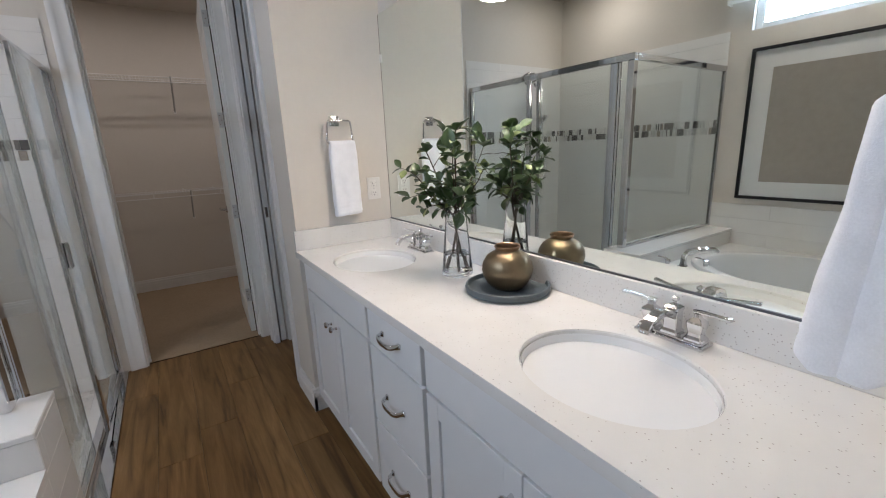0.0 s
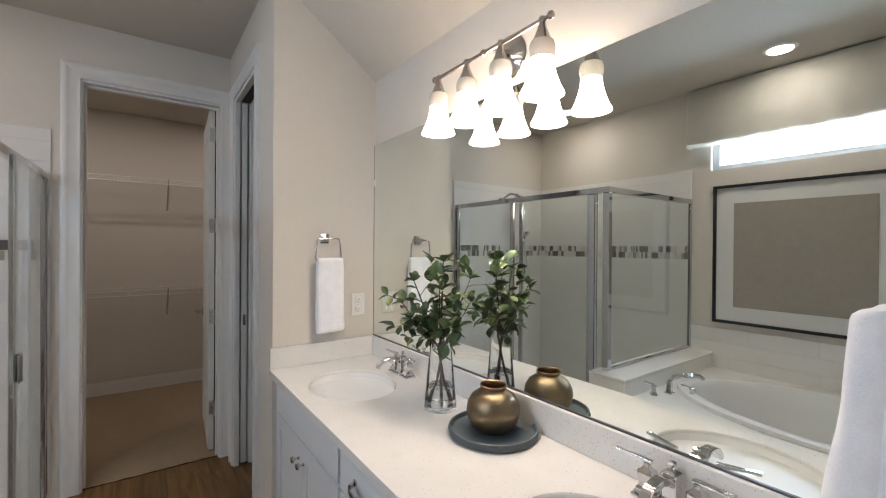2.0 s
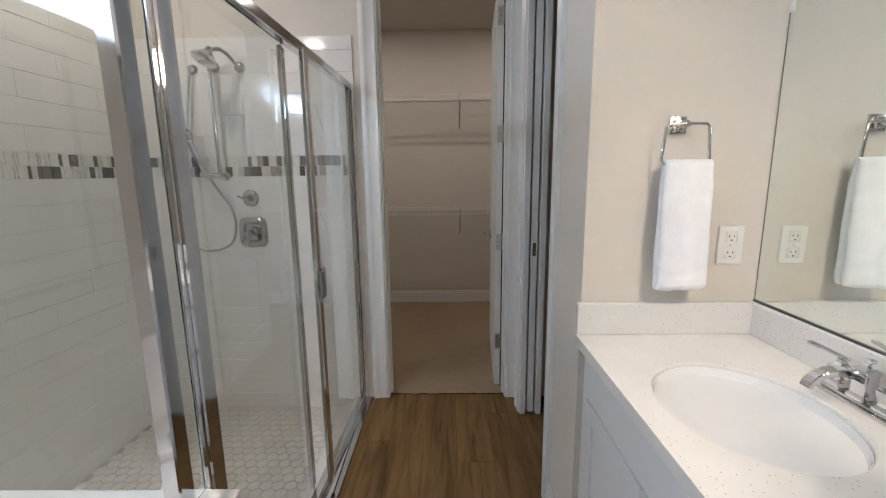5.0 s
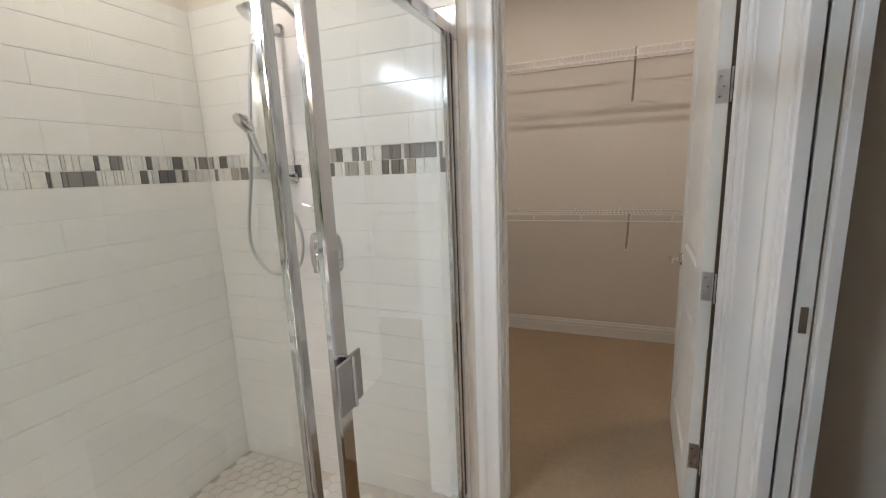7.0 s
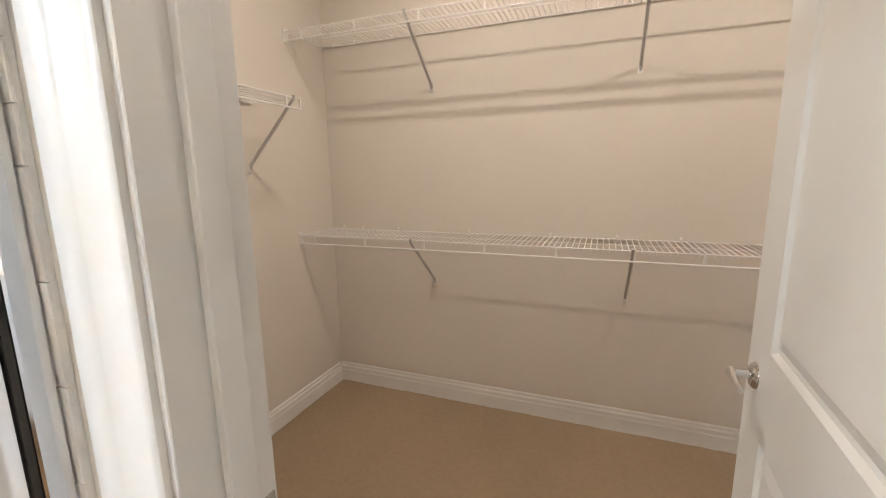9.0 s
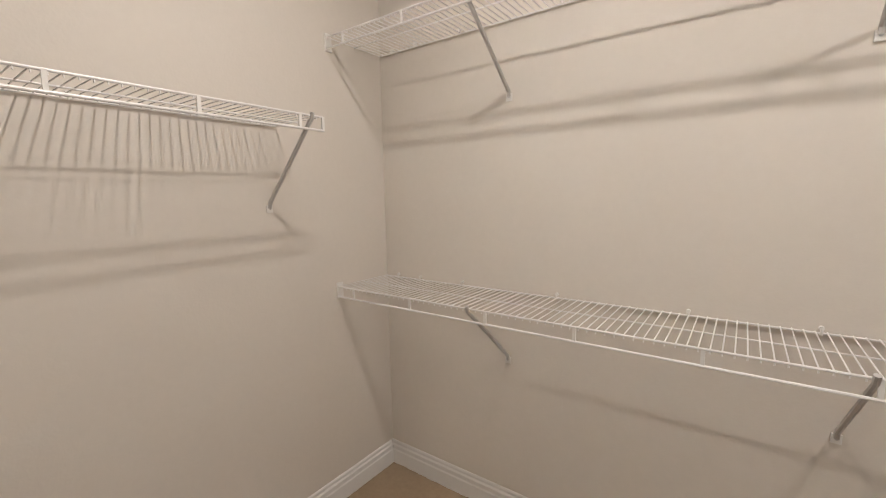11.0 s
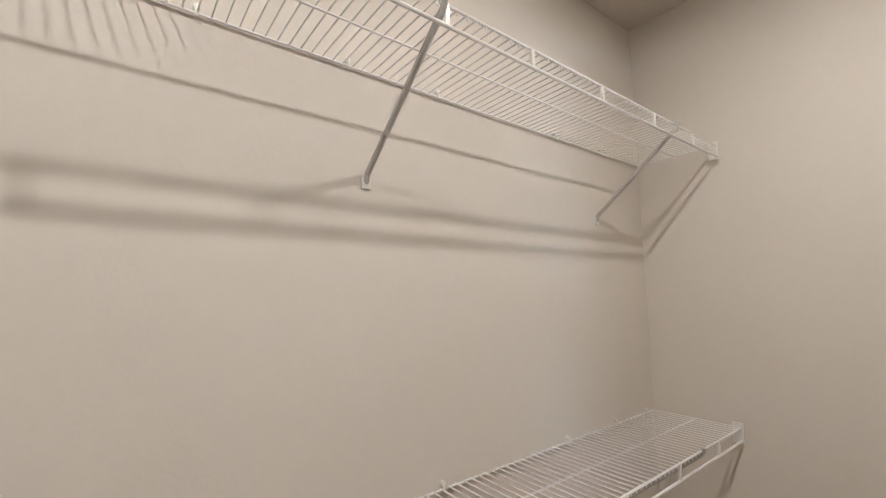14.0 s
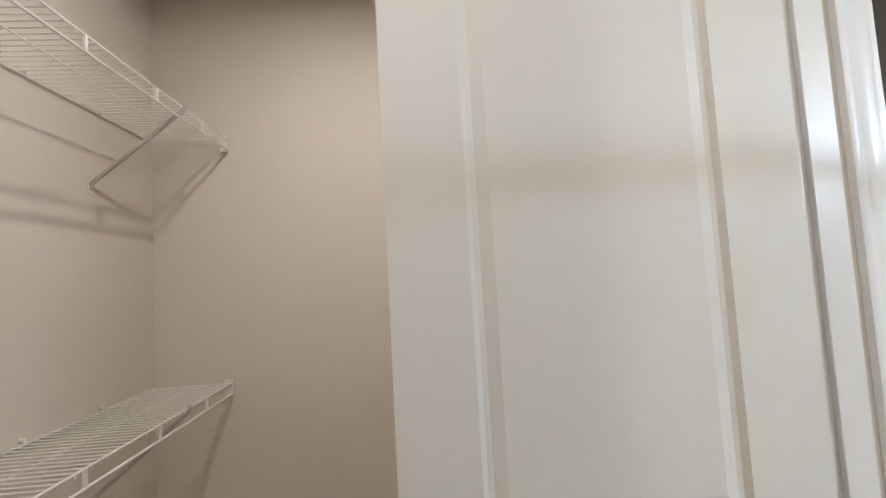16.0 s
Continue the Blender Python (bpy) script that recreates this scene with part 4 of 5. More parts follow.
def branch(base, pts, r):
    path = [Vector(base)] + [Vector(p) for p in pts]
    dense = []
    for a, b in zip(path, path[1:]):
        for k in range(5):
            dense.append(a.lerp(b, k / 5) + Vector((rng.uniform(-1, 1), rng.uniform(-1, 1), 0)) * 0.0012)
    dense.append(path[-1])
    part("stem", tube(bmesh.new(), dense, [r * (1 - 0.65 * i / len(dense)) for i in range(len(dense))], 7), STEM, pl, smooth=True)
    return dense


TIPS = ((-0.075, 0.145, 0.345), (-0.07, 0.07, 0.43), (0.02, 0.015, 0.50), (0.085, -0.06, 0.44), (0.03, -0.13, 0.37), (-0.03, -0.03, 0.47), (-0.11, 0.03, 0.30), (0.085, 0.08, 0.35), (-0.06, -0.09, 0.41))
for i, (dx, dy, dz) in enumerate(TIPS):
    a = i * 2.1
    foot = (VX + 0.030 * math.cos(a), VY + 0.030 * math.sin(a), CT + 0.018)
    neck = (VX - 0.012 * math.cos(a), VY - 0.012 * math.sin(a), CT + 0.225)
    mid = (VX + dx * 0.45, VY + dy * 0.45, CT + 0.20 + (dz - 0.20) * 0.5)
    tip = (VX + dx, VY + dy, CT + 0.02 + dz)
    if i < 3:
        line = branch(foot, (neck, mid, tip), 0.0052)
        line = line[6:]
    else:
        line = branch(neck, (mid, tip), 0.0028)
    reach = (Vector(tip) - Vector(neck)).length
    for k, p in enumerate(line):
        far = (p - Vector(tip)).length / reach
        if p.z < CT + 0.225 or far > rng.uniform(0.62, 1.0):
            continue
        ax = (line[min(k + 1, len(line) - 1)] - line[max(k - 1, 0)]).normalized()
        o = Matrix.Rotation(k * 2.4 + i, 3, ax) @ ax.orthogonal().normalized()
        d = o * 1.0 + ax * rng.uniform(0.1, 0.8) + Vector((0, 0, rng.uniform(-0.3, 0.25)))
        if rng.random() < 0.42:
            twig = p + d.normalized() * rng.uniform(0.025, 0.075)
            part("twig", tube(bmesh.new(), [p, p.lerp(twig, 0.5) + Vector((0, 0, 0.004)), twig], [0.0016, 0.0013, 0.0009], 5), STEM, pl)
            td = (twig - p).normalized()
            for e in range(4):
                w = Matrix.Rotation(e * 1.7 + k, 3, td) @ td.orthogonal().normalized()
                put_leaf(twig.lerp(p, (0.0, 0.05, 0.3, 0.5)[e]), td * (1.4 if e == 0 else 0.6) + w + Vector((0, 0, rng.uniform(-0.2, 0.3))), Vector((rng.uniform(-0.5, 0.5), rng.uniform(-0.5, 0.5), 1)))
        else:
            put_leaf(p, d, Vector((rng.uniform(-0.5, 0.5), rng.uniform(-0.5, 0.5), 1)))
    for e in range(4):
        ax = (line[-1] - line[-2]).normalized()
        w = Matrix.Rotation(e * 1.57 + i, 3, ax) @ ax.orthogonal().normalized()
        put_leaf(line[-1], ax * (0.5 + 0.3 * e) + w, Vector((0.1, 0.2, 1)))


# ---- shower and tub ----
LZ = 0.64                                  # top of the low wall under the side panel
LY0, LY1, LX = -0.605, -0.356, -1.420       # its thickness and end
DZ = 0.52                                   # tub deck height
RZ = 1.868                                  # top of the enclosure

lw = thing("shower_half_wall", (-2.0, -0.49, 0), "low white tiled wall between shower and tub", "half wall", kind="structure")
part("core", B(FARX, LX - 0.010, LY0 + 0.010, LY1 - 0.010, -0.06, LZ - 0.022), GROUT, lw)
part("cap", B(FARX + 0.009, LX, LY0 - 0.006, LY1 + 0.006, LZ - 0.020, LZ, bevel=0.003), TILE, lw, "white stone cap")

sh = thing("shower_enclosure", (GX, 0.3, 0), "chrome-framed clear glass shower enclosure with a door", "shower enclosure")


def post(name, x0, x1, y0, y1, z0, z1, label=""):
    return part(name, B(x0, x1, y0, y1, z0, z1, bevel=0.004), CHROME, sh, label)


FX = -1.500                                 # plane of the fixed panel; the door closes just in front of it


def slant(bm, a, b, half, z0, z1):
    """An upright slab or a rail between two points of the plan."""
    a, b = Vector((*a, 0)), Vector((*b, 0))
    d = (b - a).normalized()
    n = Vector((-d.y, d.x, 0)) * half
    v = [bm.verts.new(p + k * n + Vector((0, 0, z))) for z in (z0, z1) for p, k in ((a, 1), (a, -1), (b, -1), (b, 1))]
    for f in ((0, 1, 2, 3), (7, 6, 5, 4), (0, 4, 5, 1), (1, 5, 6, 2), (2, 6, 7, 3), (3, 7, 4, 0)):
        bm.faces.new([v[i] for i in f])
    return bm


def rail_of(name, a, b, half, z0, z1):
    bm = slant(bmesh.new(), a, b, half, z0, z1)
    bmesh.ops.bevel(bm, geom=bm.edges[:], offset=0.004, segments=2, affect="EDGES", profile=0.5)
    return part(name, bm, CHROME, sh)


post("corner_post", FX - 0.037, FX + 0.003, GY - 0.013, GY + 0.034, LZ, RZ - 0.04)
post("panel_jamb", FX - 0.014, FX + 0.006, -0.352, -0.337, 0.05, RZ - 0.04)
post("panel_stile", FX - 0.012, FX + 0.006, -0.333, -0.277, 0.05, RZ - 0.04)
part("seal", B(FX - 0.010, FX + 0.001, -0.337, -0.333, 0.05, RZ - 0.04), DARK, sh, "black rubber seal")
post("wall_jamb", GX - 0.016, GX + 0.016, WY - 0.038, WY - 0.009, 0.05, RZ - 0.04)
post("hinge_stile", GX - 0.014, GX + 0.014, WY - 0.074, WY - 0.044, 0.05, RZ - 0.04)
part("seal", B(GX - 0.0145, GX + 0.0145, WY - 0.044, WY - 0.038, 0.05, RZ - 0.04), DARK, sh, "black rubber seal")
post("wall_jamb", FARX + 0.009, FARX + 0.034, GY - 0.014, GY + 0.014, LZ, RZ - 0.04)
rail_of("top_rail", (FX - 0.010, GY - 0.017), (GX - 0.010, WY - 0.009), 0.018, RZ - 0.04, RZ)
post("top_rail", FARX + 0.009, FX - 0.0285, GY - 0.017, GY + 0.017, RZ - 0.04, RZ)
rail_of("bottom_track", (FX - 0.006, LY1), (GX - 0.004, WY - 0.009), 0.018, 0.012, 0.048)
post("bottom_track", FARX + 0.009, FX - 0.0375, GY - 0.013, GY + 0.013, LZ, LZ + 0.022)
post("panel_stile", FX - 0.028, FX - 0.008, 0.341, 0.380, 0.05, RZ - 0.042)
DX = -1.447                                 # middle of the door's closing stile
post("door_stile", DX - 0.010, DX + 0.010, 0.371, 0.416, 0.05, RZ - 0.042)
for nm, bm in (("fixed_glass", B(FX - 0.009, FX - 0.003, -0.277, 0.342, 0.05, RZ - 0.042)),
               ("corner_glass", B(FX - 0.009, FX - 0.003, GY + 0.034, -0.352, LZ, RZ - 0.042)),
               ("door_glass", slant(bmesh.new(), (DX, 0.415), (GX, WY - 0.074), 0.003, 0.05, RZ - 0.042)),
               ("side_glass", B(FARX + 0.034, FX - 0.037, GY - 0.003, GY + 0.003, LZ + 0.022, RZ - 0.04))):
    g = part(nm, bm, SHOWERG, sh, "clear glass")
    g.visible_shadow = False
h = part("door_handle", B(DX + 0.010, DX + 0.030, 0.402, 0.412, 0.885, 1.0, bevel=0.002), CHROME, sh, "chrome pull handle")
part("grip", B(DX + 0.020, DX + 0.026, 0.356, 0.404, 0.885, 1.0, bevel=0.002), STEEL, h)
part("grip", B(DX + 0.011, DX + 0.017, 0.414, 0.452, 0.885, 1.0, bevel=0.002), STEEL, h)
part("curb_tile", B(GX - 0.10, GX - 0.0185, LY1, WY - 0.009, -0.06, 0.02, bevel=0.002), TILE, sh, "low white tiled curb")
part("threshold", B(GX - 0.018, GX + 0.05, LY1, WY - 0.009, -0.006, 0.0115, bevel=0.002), CHROME, sh, "metal threshold strip")

# shower fittings on the closet wall
SW = WY - 0.0085
rail = thing("shower_set", (-2.2, SW, 1.36), "chrome shower head with slide bar and hand spray", "shower head")
ax = -2.055
bm = lathe(bmesh.new(), ((0.001, 0.016), (0.012, 0.014), (0.027, 0.006), (0.029, 0.0)), (ax, SW, 1.955), 28, axis=(0, -1, 0))
tube(bm, [(ax, SW, 1.955), (ax - 0.008, SW - 0.04, 1.970), (ax - 0.022, SW - 0.085, 2.002), (ax - 0.045, SW - 0.115, 2.018), (ax - 0.068, SW - 0.135, 2.008)], 0.0105, 14)
part("shower_arm", bm, CHROME, rail, smooth=True)
bm = lathe(bmesh.new(), ((0.001, 0.078), (0.015, 0.076), (0.019, 0.058), (0.026, 0.048), (0.048, 0.026), (0.060, 0.012), (0.0635, 0.002), (0.060, -0.006), (0.001, -0.008)), (ax - 0.098, SW - 0.172, 1.948), 8, axis=(0.28, 0.30, 0.75))
part("spray_head", bm, CHROME, rail, "faceted chrome shower head")
bx = -2.19
part("slide_bar", tube(bmesh.new(), [(bx, SW - 0.06, 1.36), (bx, SW - 0.06, 1.97)], 0.0105, 16), CHROME, rail, smooth=True)
for z in (1.372, 1.955):
    bm = lathe(bmesh.new(), ((0.001, 0.075), (0.018, 0.074), (0.017, 0.05), (0.013, 0.03), (0.016, 0.012), (0.026, 0.006), (0.027, 0.0)), (bx, SW, z), 24, axis=(0, -1, 0))
    part("bar_bracket", bm, CHROME, rail, smooth=True)
bm = rod(bmesh.new(), (bx + 0.015, SW - 0.062, 1.372), (bx - 0.10, SW - 0.075, 1.385), 0.015, seg=16)
part("spray_holder", bm, CHROME, rail, smooth=True)
bm = bmesh.new()
tube(bm, [(bx - 0.055, SW - 0.070, 1.36), (bx - 0.087, SW - 0.074, 1.42), (bx - 0.115, SW - 0.082, 1.50), (bx - 0.135, SW - 0.088, 1.565)], [0.011, 0.013, 0.015, 0.018], 14)
lathe(bm, ((0.001, 0.026), (0.028, 0.021), (0.047, 0.006), (0.049, -0.008), (0.044, -0.014), (0.001, -0.015)), (bx - 0.148, SW - 0.098, 1.60), 28, axis=(0.30, 0.62, 0.60))
part("hand_spray", bm, CHROME, rail, smooth=True)
hose = [(bx - 0.052, SW - 0.070, 1.36), (bx - 0.02, SW - 0.068, 1.30), (bx + 0.045, SW - 0.066, 1.20), (bx + 0.062, SW - 0.064, 1.10), (bx + 0.03, SW - 0.062, 1.00), (bx - 0.06, SW - 0.06, 0.957), (bx - 0.15, SW - 0.06, 0.968),
        (bx - 0.225, SW - 0.06, 1.05), (bx - 0.238, SW - 0.055, 1.17), (bx - 0.205, SW - 0.05, 1.34), (bx - 0.175, SW - 0.045, 1.56), (bx - 0.152, SW - 0.04, 1.75), (bx - 0.125, SW - 0.03, 1.93)]
dense = []
for i in range(len(hose) - 1):
    p0, p1, p2, p3 = (Vector(hose[max(0, min(len(hose) - 1, i + k))]) for k in (-1, 0, 1, 2))
    for k in range(8):
        u = k / 8
        dense.append(0.5 * ((2 * p1) + (p2 - p0) * u + (2 * p0 - 5 * p1 + 4 * p2 - p3) * u * u + (3 * p1 - p0 - 3 * p2 + p3) * u ** 3))
part("hose", tube(bmesh.new(), dense, [0.0068 + 0.0006 * (i % 2) for i in range(len(dense))], 10), STEEL, rail, "flexible metal hose", smooth=True)
bm = lathe(bmesh.new(), ((0.001, 0.03), (0.014, 0.028), (0.016, 0.012), (0.026, 0.006), (0.028, 0.0)), (bx - 0.122, SW, 1.945), 24, axis=(0, -1, 0))
part("hose_outlet", bm, CHROME, rail, smooth=True)

vs = thing("shower_diverter", (-2.06, SW, 1.246), "round chrome diverter valve on the shower wall", "valve")
part("escutcheon", lathe(bmesh.new(), ((0.001, 0.016), (0.034, 0.015), (0.043, 0.011), (0.047, 0.004), (0.049, 0.0)), (-2.06, SW, 1.246), 32, axis=(0, -1, 0)), CHROME, vs, smooth=True)
bm = lathe(bmesh.new(), ((0.020, 0.012), (0.016, 0.03), (0.015, 0.055), (0.010, 0.06), (0.001, 0.061)), (-2.06, SW, 1.246), 20, axis=(0, -1, 0))
tube(bm, [(-2.06, SW - 0.052, 1.246), (-2.085, SW - 0.06, 1.252), (-2.108, SW - 0.06, 1.262)], [0.006, 0.005, 0.006], 10)
part("lever", bm, CHROME, vs, smooth=True)
vb = thing("shower_valve", (-2.06, SW, 1.05), "chrome shower valve with a squared plate and lever", "valve")
bm = bmesh.new()
ring = []
for off, d in ((0.084, 0.0), (0.084, 0.006), (0.077, 0.010), (0.054, 0.014), (0.045, 0.004)):
    r = []
    for k in range(40):
        a = 2 * math.pi * k / 40
        c, s = math.cos(a), math.sin(a)
        u = off / (abs(c) ** 4.5 + abs(s) ** 4.5) ** (1 / 4.5)
        r.append(bm.verts.new((-2.06 + u * c * 0.98, SW - d, 1.05 + u * s * 1.05)))
    ring.append(r)
for a, b in zip(ring, ring[1:]):
    for k in range(40):
        bm.faces.new((a[k], a[(k + 1) % 40], b[(k + 1) % 40], b[k]))
bm.faces.new(ring[-1])
part("plate", bm, CHROME, vb, smooth=True)
bm = lathe(bmesh.new(), ((0.034, 0.012), (0.030, 0.03), (0.022, 0.036), (0.021, 0.075), (0.014, 0.082), (0.001, 0.083)), (-2.06, SW, 1.05), 24, axis=(0, -1, 0))
box(bm, -2.072, -2.050, SW - 0.083, SW - 0.066, 0.975, 1.052, 0.004, 2)
part("lever", bm, CHROME, vb, smooth=True)

# tub
tb = thing("bathtub", (-2.05, -1.5, DZ), "white oval drop-in tub in a tiled deck", "bathtub")
bm = bmesh.new()
plate_with_hole(bm, FARX + 0.009, LX, -2.45, LY0, DZ - 0.03, DZ, -2.06, -1.50, 0.47, 0.78)
part("deck", bm, TILE, tb, "white tiled tub deck")
part("apron_core", B(LX - 0.03, LX - 0.011, -2.45, LY0, 0.0, DZ - 0.03), GROUT, tb)
part("deck_end", B(FARX, LX, -2.47, -2.45, 0.0, DZ), TILE, tb)
bm = lathe(bmesh.new(), ((1.10, 0.001), (1.09, 0.022), (1.05, 0.030), (0.985, 0.026), (0.95, 0.0), (0.90, -0.12), (0.82, -0.27), (0.70, -0.34), (0.45, -0.36), (0.002, -0.365)), (-2.06, -1.50, DZ), 72, 0.46, 0.77)
part("basin", bm, ACRYL, tb, smooth=True)

tf = thing("tub_faucet", (-1.76, -0.70, DZ), "chrome deck-mounted tub faucet with two handles", "faucet")
bm = bmesh.new()
box(bm, -1.80, -1.745, -0.735, -0.685, DZ, DZ + 0.010, 0.003)
tube(bm, [(-1.772, -0.71, DZ + 0.008), (-1.774, -0.712, DZ + 0.075), (-1.79, -0.725, DZ + 0.105), (-1.85, -0.775, DZ + 0.118), (-1.915, -0.83, DZ + 0.116), (-1.935, -0.847, DZ + 0.098)], [0.022, 0.018, 0.016, 0.0145, 0.0135, 0.012], 4)
part("spout", bm, CHROME, tf, smooth=True)
for x, y in ((-1.66, -0.665), (-1.79, -0.84)):
    bm = lathe(bmesh.new(), ((0.027, 0.0), (0.025, 0.01), (0.016, 0.02), (0.015, 0.05), (0.019, 0.056), (0.018, 0.064), (0.001, 0.07)), (x, y, DZ), 4)
    tube(bm, [(x, y, DZ + 0.066), (x + 0.02, y + 0.03, DZ + 0.078), (x + 0.035, y + 0.05, DZ + 0.080)], [0.006, 0.005, 0.006], 10)
    part("handle", bm, CHROME, tf)

# framed print over the tub
pf = thing("framed_print", (FARX, -1.09, 0.883), "black-framed print with a wide white mat and plain taupe centre", "picture")
A0, A1, Z0, Z1 = -1.665, -0.605, 0.883, 1.953
fw = 0.022
for b in ((A0, A0 + fw, Z0, Z1), (A1 - fw, A1, Z0, Z1), (A0 + fw, A1 - fw, Z0, Z0 + fw), (A0 + fw, A1 - fw, Z1 - fw, Z1)):
    part("frame_bar", B(FARX + 0.001, FARX + 0.032, *b, bevel=0.002), BLACK, pf)
part("mat_board", B(FARX + 0.004, FARX + 0.014, A0 + fw, A1 - fw, Z0 + fw, Z1 - fw), MATB, pf)
part("print", B(FARX + 0.0145, FARX + 0.0165, -1.525, -0.745, 1.013, 1.81), LINEN, pf, "taupe linen-textured print")


# ---- closet ----
HX = -0.636
cd = thing("closet_door", (HX, 1.315, 0), "white two-panel closet door standing open", "door")
D0, D1, DT = 1.315, 2.070, OPT - 0.012
bm = bmesh.new()
ST = 0.145
for b in ((D0, D0 + ST, 0.012, DT), (D1 - ST, D1, 0.012, DT), (D0 + ST, D1 - ST, 0.012, 0.20), (D0 + ST, D1 - ST, 0.785, 0.985), (D0 + ST, D1 - ST, DT - 0.15, DT)):
    box(bm, HX, HX + 0.035, *b)
leaf = part("leaf_frame", bm, DOORP, cd)


def door_panel(y0, y1, z0, z1):
    """A moulded panel: slopes in from the face, then a raised flat field, on both faces."""
    bm = bmesh.new()
    for f, s in ((HX, 1), (HX + 0.035, -1)):
        rings = []
        for ins, dep in ((0.0, 0.0), (0.010, 0.009), (0.020, 0.010), (0.034, 0.006), (0.044, 0.003)):
            rings.append([bm.verts.new((f + s * dep, y, z)) for y, z in ((y0 + ins, z0 + ins), (y1 - ins, z0 + ins), (y1 - ins, z1 - ins), (y0 + ins, z1 - ins))])
        for a, b in zip(rings, rings[1:]):
            for k in range(4):
                bm.faces.new((a[k], a[(k + 1) % 4], b[(k + 1) % 4], b[k]))
        bm.faces.new(rings[-1])
    return bm


part("door_panel", door_panel(D0 + ST, D1 - ST, 0.985, DT - 0.15), DOORP, cd)
part("door_panel", door_panel(D0 + ST, D1 - ST, 0.20, 0.785), DOORP, cd)
for s, f in ((-1, HX), (1, HX + 0.035)):
    hd = part("rosette", lathe(bmesh.new(), ((0.001, 0.012), (0.022, 0.011), (0.029, 0.006), (0.031, 0.0)), (f, D1 - 0.065, 0.902), 28, axis=(s, 0, 0)), CHROME, cd, "round chrome rosette", smooth=True)
    bm = rod(bmesh.new(), (f + s * 0.01, D1 - 0.065, 0.902), (f + s * 0.052, D1 - 0.065, 0.902), 0.010, seg=16)
    tube(bm, [(f + s * 0.048, D1 - 0.068, 0.902), (f + s * 0.052, D1 - 0.09, 0.916), (f + s * 0.05, D1 - 0.13, 0.909), (f + s * 0.046, D1 - 0.165, 0.905)], [0.010, 0.009, 0.0075, 0.0065], 12)
    part("lever", bm, CHROME, hd, "chrome lever", smooth=True)
part("latch_plate", B(HX + 0.006, HX + 0.029, D1 - 0.001, D1 + 0.0015, 0.89, 0.945, bevel=0.0005), NICKEL, cd)
for z in (0.31, 0.955, 1.597, 2.24):
    bm = rod(bmesh.new(), (HX + 0.039, D0 - 0.004, z - 0.05), (HX + 0.039, D0 - 0.004, z + 0.05), 0.0065, seg=12)
    box(bm, HX + 0.004, HX + 0.036, D0 - 0.0025, D0 + 0.0005, z - 0.05, z + 0.05)
    box(bm, HX + 0.0375, HX + 0.0405, D0 - 0.036, D0 - 0.006, z - 0.05, z + 0.05)
    hg = part("hinge", bm, STEEL, cd, "satin steel butt hinge")
    for dz in (-0.03, 0.0, 0.03):
        xx = HX + (0.013 if dz else 0.022)
        part("screw", rod(bmesh.new(), (xx, D0 - 0.002, z + dz), (xx, D0 - 0.0036, z + dz), 0.0035, seg=8), NICKEL, hg)
cd.rotation_euler = (0, 0, radians(-3.3))

WR = 0.0028
wire_mesh = {}


def wire_y(length):
    """One cross wire of a shelf: runs from the wall to the front and bends down into the lip."""
    key = round(length, 3)
    if key not in wire_mesh:
        bm = tube(bmesh.new(), [(0, 0, 0), (0, -length + 0.004, 0), (0, -length, -0.004), (0, -length, -0.012)], 0.0019, 5)
        wire_mesh[key] = mesh_of("wire", bm, WIRE)
    return wire_mesh[key]


